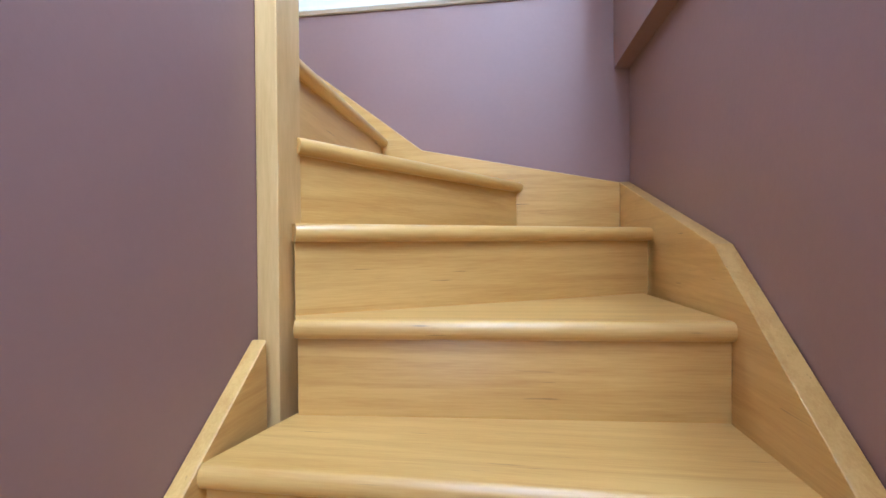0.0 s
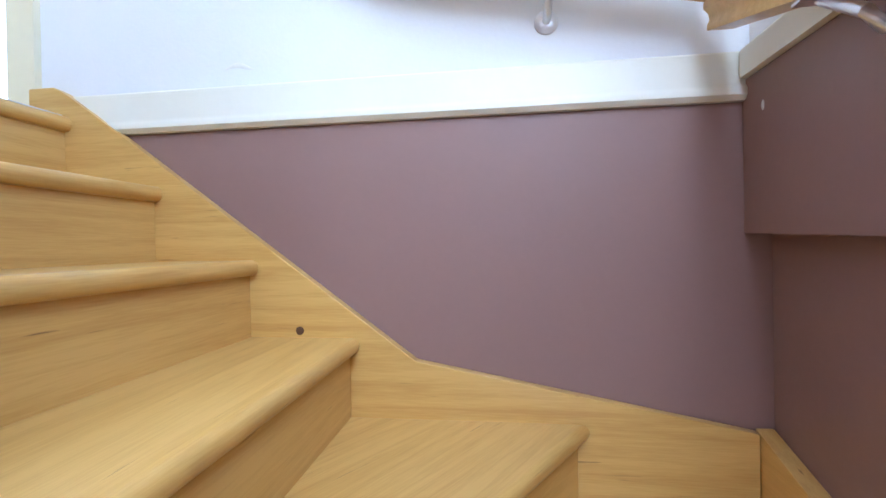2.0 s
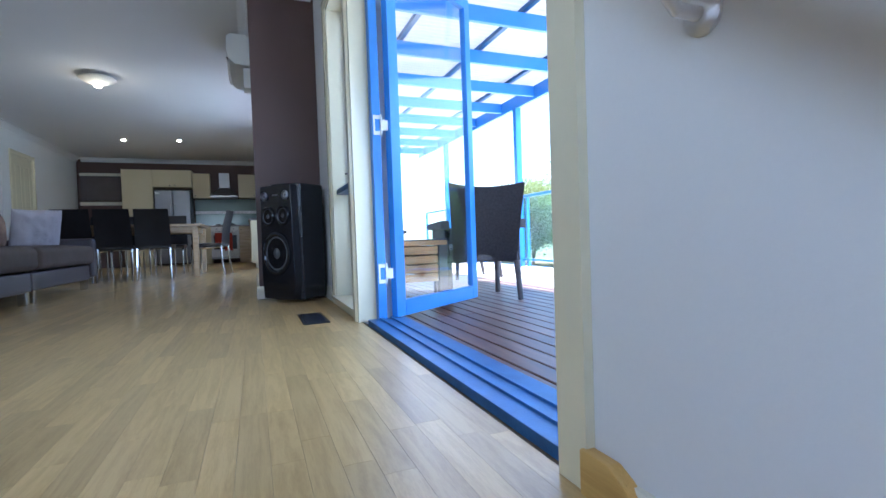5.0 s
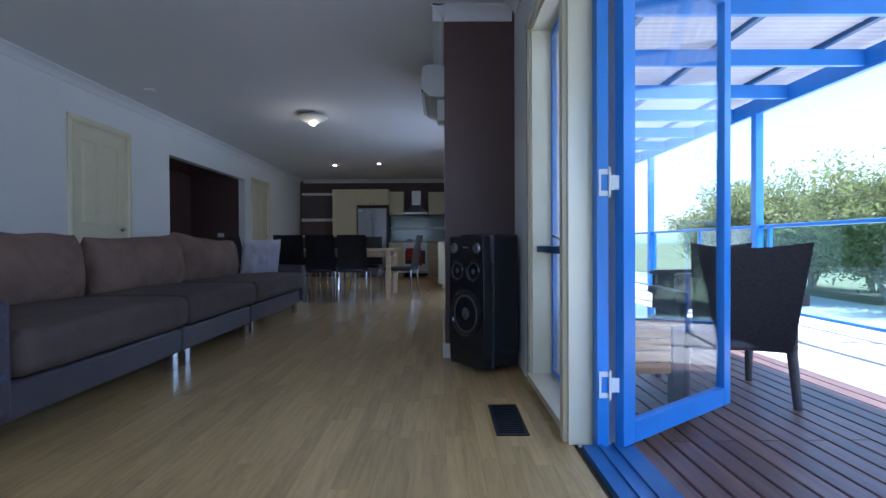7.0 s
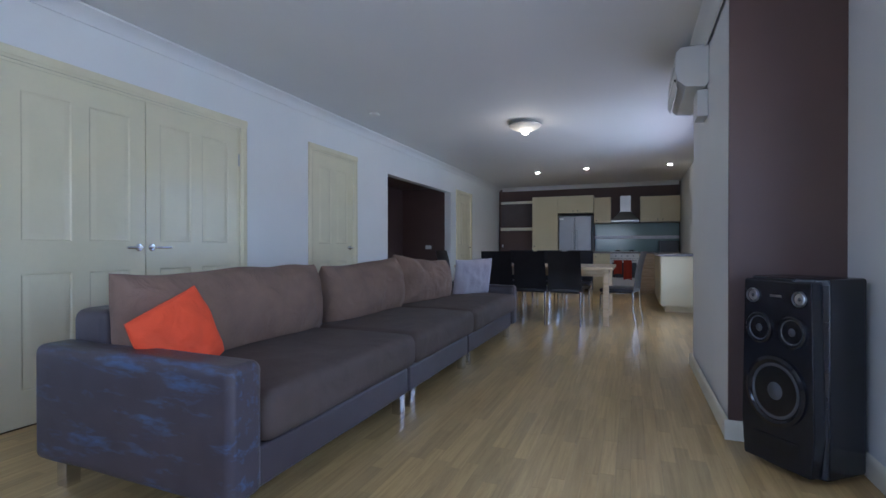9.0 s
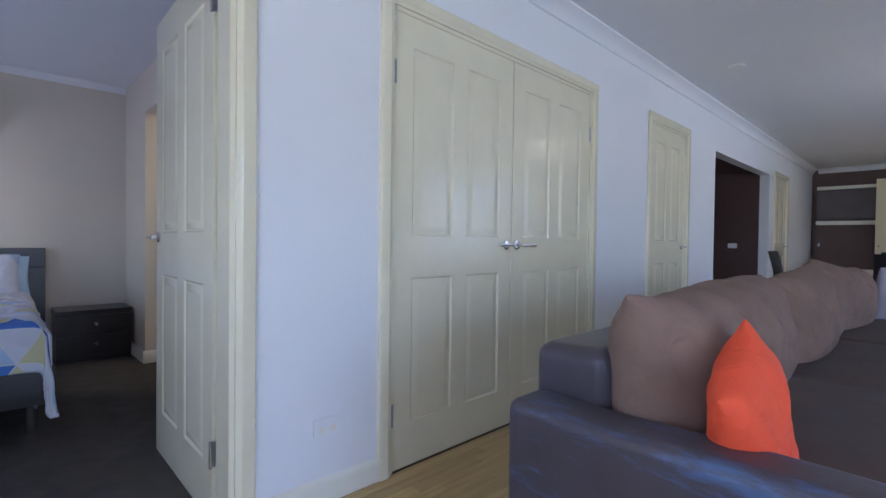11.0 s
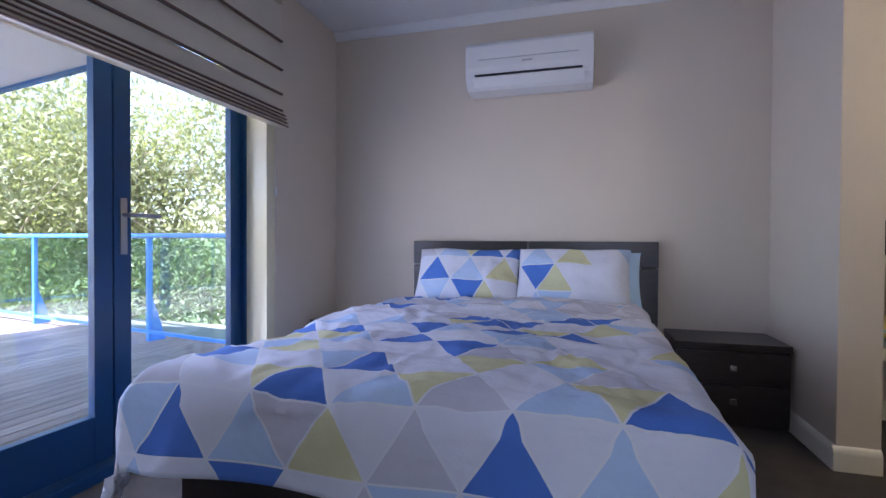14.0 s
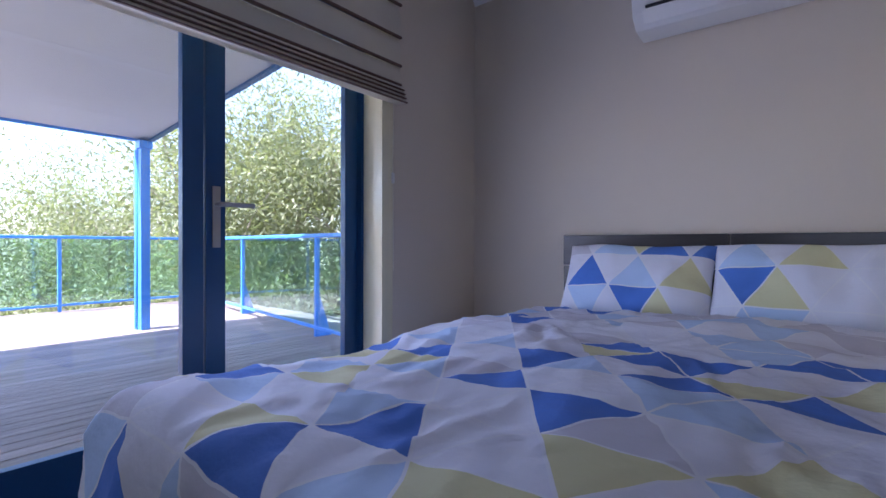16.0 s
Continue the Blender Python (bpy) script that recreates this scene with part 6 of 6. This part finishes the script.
M_DARKCLOTH = mat("charcoal_cloth", (0.03, 0.03, 0.034), 0.9, var=0.3)
M_GREYCLOTH = mat("grey_green_cloth", (0.16, 0.165, 0.15), 0.9, var=0.3)
M_WHITECLOTH = mat("off_white_cloth", (0.68, 0.66, 0.60), 0.9, var=0.1)
M_YELLOWCLOTH = mat("yellow_print_cloth", (0.66, 0.55, 0.20), 0.9, var=0.35, scale=14)
heap("bedding", "white bedding heaped on the top shelf", -2.75, -5.18, SH[0], 0.75, 0.36, 0.20, M_WHITECLOTH, 1)
heap("folded_garment", "grey-green clothes on the wardrobe shelf", -2.42, -5.14, SH[1], 0.30, 0.30, 0.16, M_GREYCLOTH, 2)
heap("folded_garment", "dark clothes on the wardrobe shelf", -2.68, -5.16, SH[1], 0.34, 0.30, 0.17, M_DARKCLOTH, 3)
heap("folded_garment", "dark clothes on the wardrobe shelf", -3.0, -5.16, SH[1], 0.28, 0.30, 0.14, M_GREYCLOTH, 4)
heap("folded_garment", "black bag among clothes on the shelf", -2.40, -5.10, SH[2], 0.16, 0.26, 0.17, M_DARKCLOTH, 5)
heap("folded_garment", "white towel slumped on the shelf", -2.68, -5.14, SH[2], 0.46, 0.28, 0.11, M_WHITECLOTH, 6)
heap("bedding", "yellow patterned folded bedding on the shelf", -2.55, -5.16, SH[3], 0.62, 0.36, 0.14, M_YELLOWCLOTH, 7)
tagged(mesh_ob("folded_quilt", soft_box(-2.95, -2.25, -5.38, -4.99, SH[3] + 0.001, SH[3] + 0.075, 0.025, 0.005, 3, 5), mat("striped_quilt", (0.42, 0.56, 0.55), 0.9, var=0.3, scale=10)), "folded blue-green striped quilt on the shelf", "quilt")

wl = thing("ceiling_light", "warm glowing light in the walk-in wardrobe", "ceiling light", at=pose(-2.95, -3.62, BCEIL))
part("base", lathe([(0.06, -0.01), (0.06, 0.0)], 20), M_CEIL, wl)
part("shade", lathe([(0.02, -0.10), (0.08, -0.085), (0.11, -0.045), (0.10, -0.011)], 24), M_BULB, wl, "glowing shade")
lamp("wardrobe_lamp", "POINT", 1.1, (1.0, 0.80, 0.45), pose(-2.95, -3.62, BCEIL - 0.2), radius=0.06)

# ---- deck furniture ----
def wicker_chair(m):
    c = thing("wicker_armchair", "dark grey-brown woven wicker armchair with high back", "armchair", "deck armchairs", at=m)
    def weave(u, v):
        return 0.005 * math.sin(u * 150) * (1 if int(v * 40) % 2 else -1)
    def back(u, v):
        a = 2 * u - 1
        z = 0.30 + 0.56 * v
        wdt = 0.245 + 0.045 * v
        return (a * wdt, -0.26 - 0.10 * v + 0.05 * a * a * -1 + weave(u, v) * 0.5, z + 0.03 * a * a * v)
    bm = surf(back, 60, 42)
    bmesh.ops.solidify(bm, geom=bm.faces[:], thickness=0.03)
    part("backrest", bm, M_WICKER, c)
    part("seat", soft_box(-0.26, 0.26, -0.27, 0.26, 0.30, 0.40, 0.02, 0.01, 2, 5), M_WICKER, c)
    for sx in (-1, 1):
        part("arm", prism([(-0.30, 0.55), (0.26, 0.56), (0.29, 0.58), (0.26, 0.61), (-0.30, 0.62)], "x", sx * 0.30 - 0.035, sx * 0.30 + 0.035, bevel=0.01), M_WICKER, c)
        part("side_panel", box(sx * 0.285 - 0.012, sx * 0.285 + 0.012, -0.26, 0.24, 0.28, 0.56, bevel=0.004), M_WICKER, c)
        for y, ly in ((-0.25, -0.30), (0.24, 0.26)):
            part("leg", tube([(sx * 0.27, y, 0.56), (sx * 0.27, y, 0.3), (sx * 0.275, ly, 0.0)], [0.026, 0.026, 0.020], 10), M_WICKER, c)
    return c


wc = wicker_chair(pose(-3.08, 3.27, -0.03, 0, 0, 80) @ Matrix.Scale(0.95, 4))
copy_thing(wc, pose(-4.75, 4.0, -0.03, 0, 0, 176))
copy_thing(wc, pose(-5.9, 3.2, -0.03, 0, 0, -80))
ot = thing("outdoor_table", "low slatted timber outdoor table with smoked glass top", "outdoor table")
M_TEAK = wood("oiled_teak", (0.50, 0.25, 0.09), (0.34, 0.16, 0.06), 0.4, "Y", 12, 3)
M_SMOKED = mat("smoked_glass_top", (0.04, 0.05, 0.07), 0.03, var=0.03, bump=0, spec=1.0)
TX0, TX1, TY0, TY1 = -4.75, -2.80, 2.49, 2.93
for i in range(4):
    z = 0.145 + i * 0.062
    part("slat", box(TX1 - 0.02, TX1, TY0 + 0.07, TY1 - 0.07, z, z + 0.052, bevel=0.003), M_TEAK, ot, "orange teak side slat")
    part("slat", box(TX0, TX0 + 0.02, TY0 + 0.07, TY1 - 0.07, z, z + 0.052, bevel=0.003), M_TEAK, ot)
    part("slat", box(TX0 + 0.07, TX1 - 0.07, TY1 - 0.02, TY1, z, z + 0.052, bevel=0.003), M_TEAK, ot)
    part("slat", box(TX0 + 0.07, TX1 - 0.07, TY0, TY0 + 0.02, z, z + 0.052, bevel=0.003), M_TEAK, ot)
part("frame", (lambda b: [bm_box(b, TX0, TX1, TY0, TY0 + 0.05, 0.392, 0.424), bm_box(b, TX0, TX1, TY1 - 0.05, TY1, 0.392, 0.424), bm_box(b, TX0, TX0 + 0.05, TY0 + 0.05, TY1 - 0.05, 0.392, 0.424), bm_box(b, TX1 - 0.05, TX1, TY0 + 0.05, TY1 - 0.05, 0.392, 0.424)][-1])(bmesh.new()), M_TEAK, ot)
part("glass_top", box(TX0 - 0.01, TX1 + 0.01, TY0 - 0.01, TY1 + 0.01, 0.424, 0.432, bevel=0.003), M_SMOKED, ot, "smoked glass top")
for x in (TX0, TX1 - 0.06):
    for y in (TY0, TY1 - 0.06):
        part("leg", box(x, x + 0.06, y, y + 0.06, -0.03, 0.392, bevel=0.004), M_WICKER, ot)

# ---- small marks and distance ----
fence = thing("fence", "pale blue-grey sheet metal boundary fence", "fence")
for i in range(12):
    part("panel", box(12.0 + i * 0.02, 12.03 + i * 0.02, -9.0 + i * 1.5, -7.52 + i * 1.5, -3.2, -1.55), M_WHITE_SOFFIT, fence)
M_KNOT = mat("dark_knot", (0.10, 0.045, 0.015), 0.6, var=0.3, scale=60)
for x, z in ((0.27, -0.524),):
    k = mesh_ob("knot_hole", lathe([(0.010, 0), (0.007, 0.0015), (0.001, 0.002)], 12, Matrix.Translation((x, 2.1915, z)) @ Matrix.Rotation(radians(90), 4, "X")), M_KNOT)
    k.parent = stair
p = thing("plug_residue", "smear of white filler on the painted stair wall", "filler mark", at=pose(1.2355, 2.14, -0.075))
part("smear", lathe([(0.008, 0), (0.006, 0.001), (0.002, 0.0015)], 9, Matrix.Rotation(radians(-90), 4, "Y") @ Matrix.Diagonal((1.3, 0.7, 1, 1))), M_WHITE, p)
smear = mesh_ob("wall_smear", surf(lambda u, v: (0.080 + 0.075 * u, 2.2188 - 0.0010 * math.sin(math.pi * u) * math.sin(math.pi * v), 0.097 + 0.004 * math.sin(4.5 * u) + (0.003 + 0.011 * math.sin(math.pi * u)) * v), 18, 5), mat("old_yellow_filler", (0.79, 0.77, 0.68), 0.65, var=0.05, scale=60))
tagged(smear, "faint yellowish filler smear on the white stair wall", "filler mark")
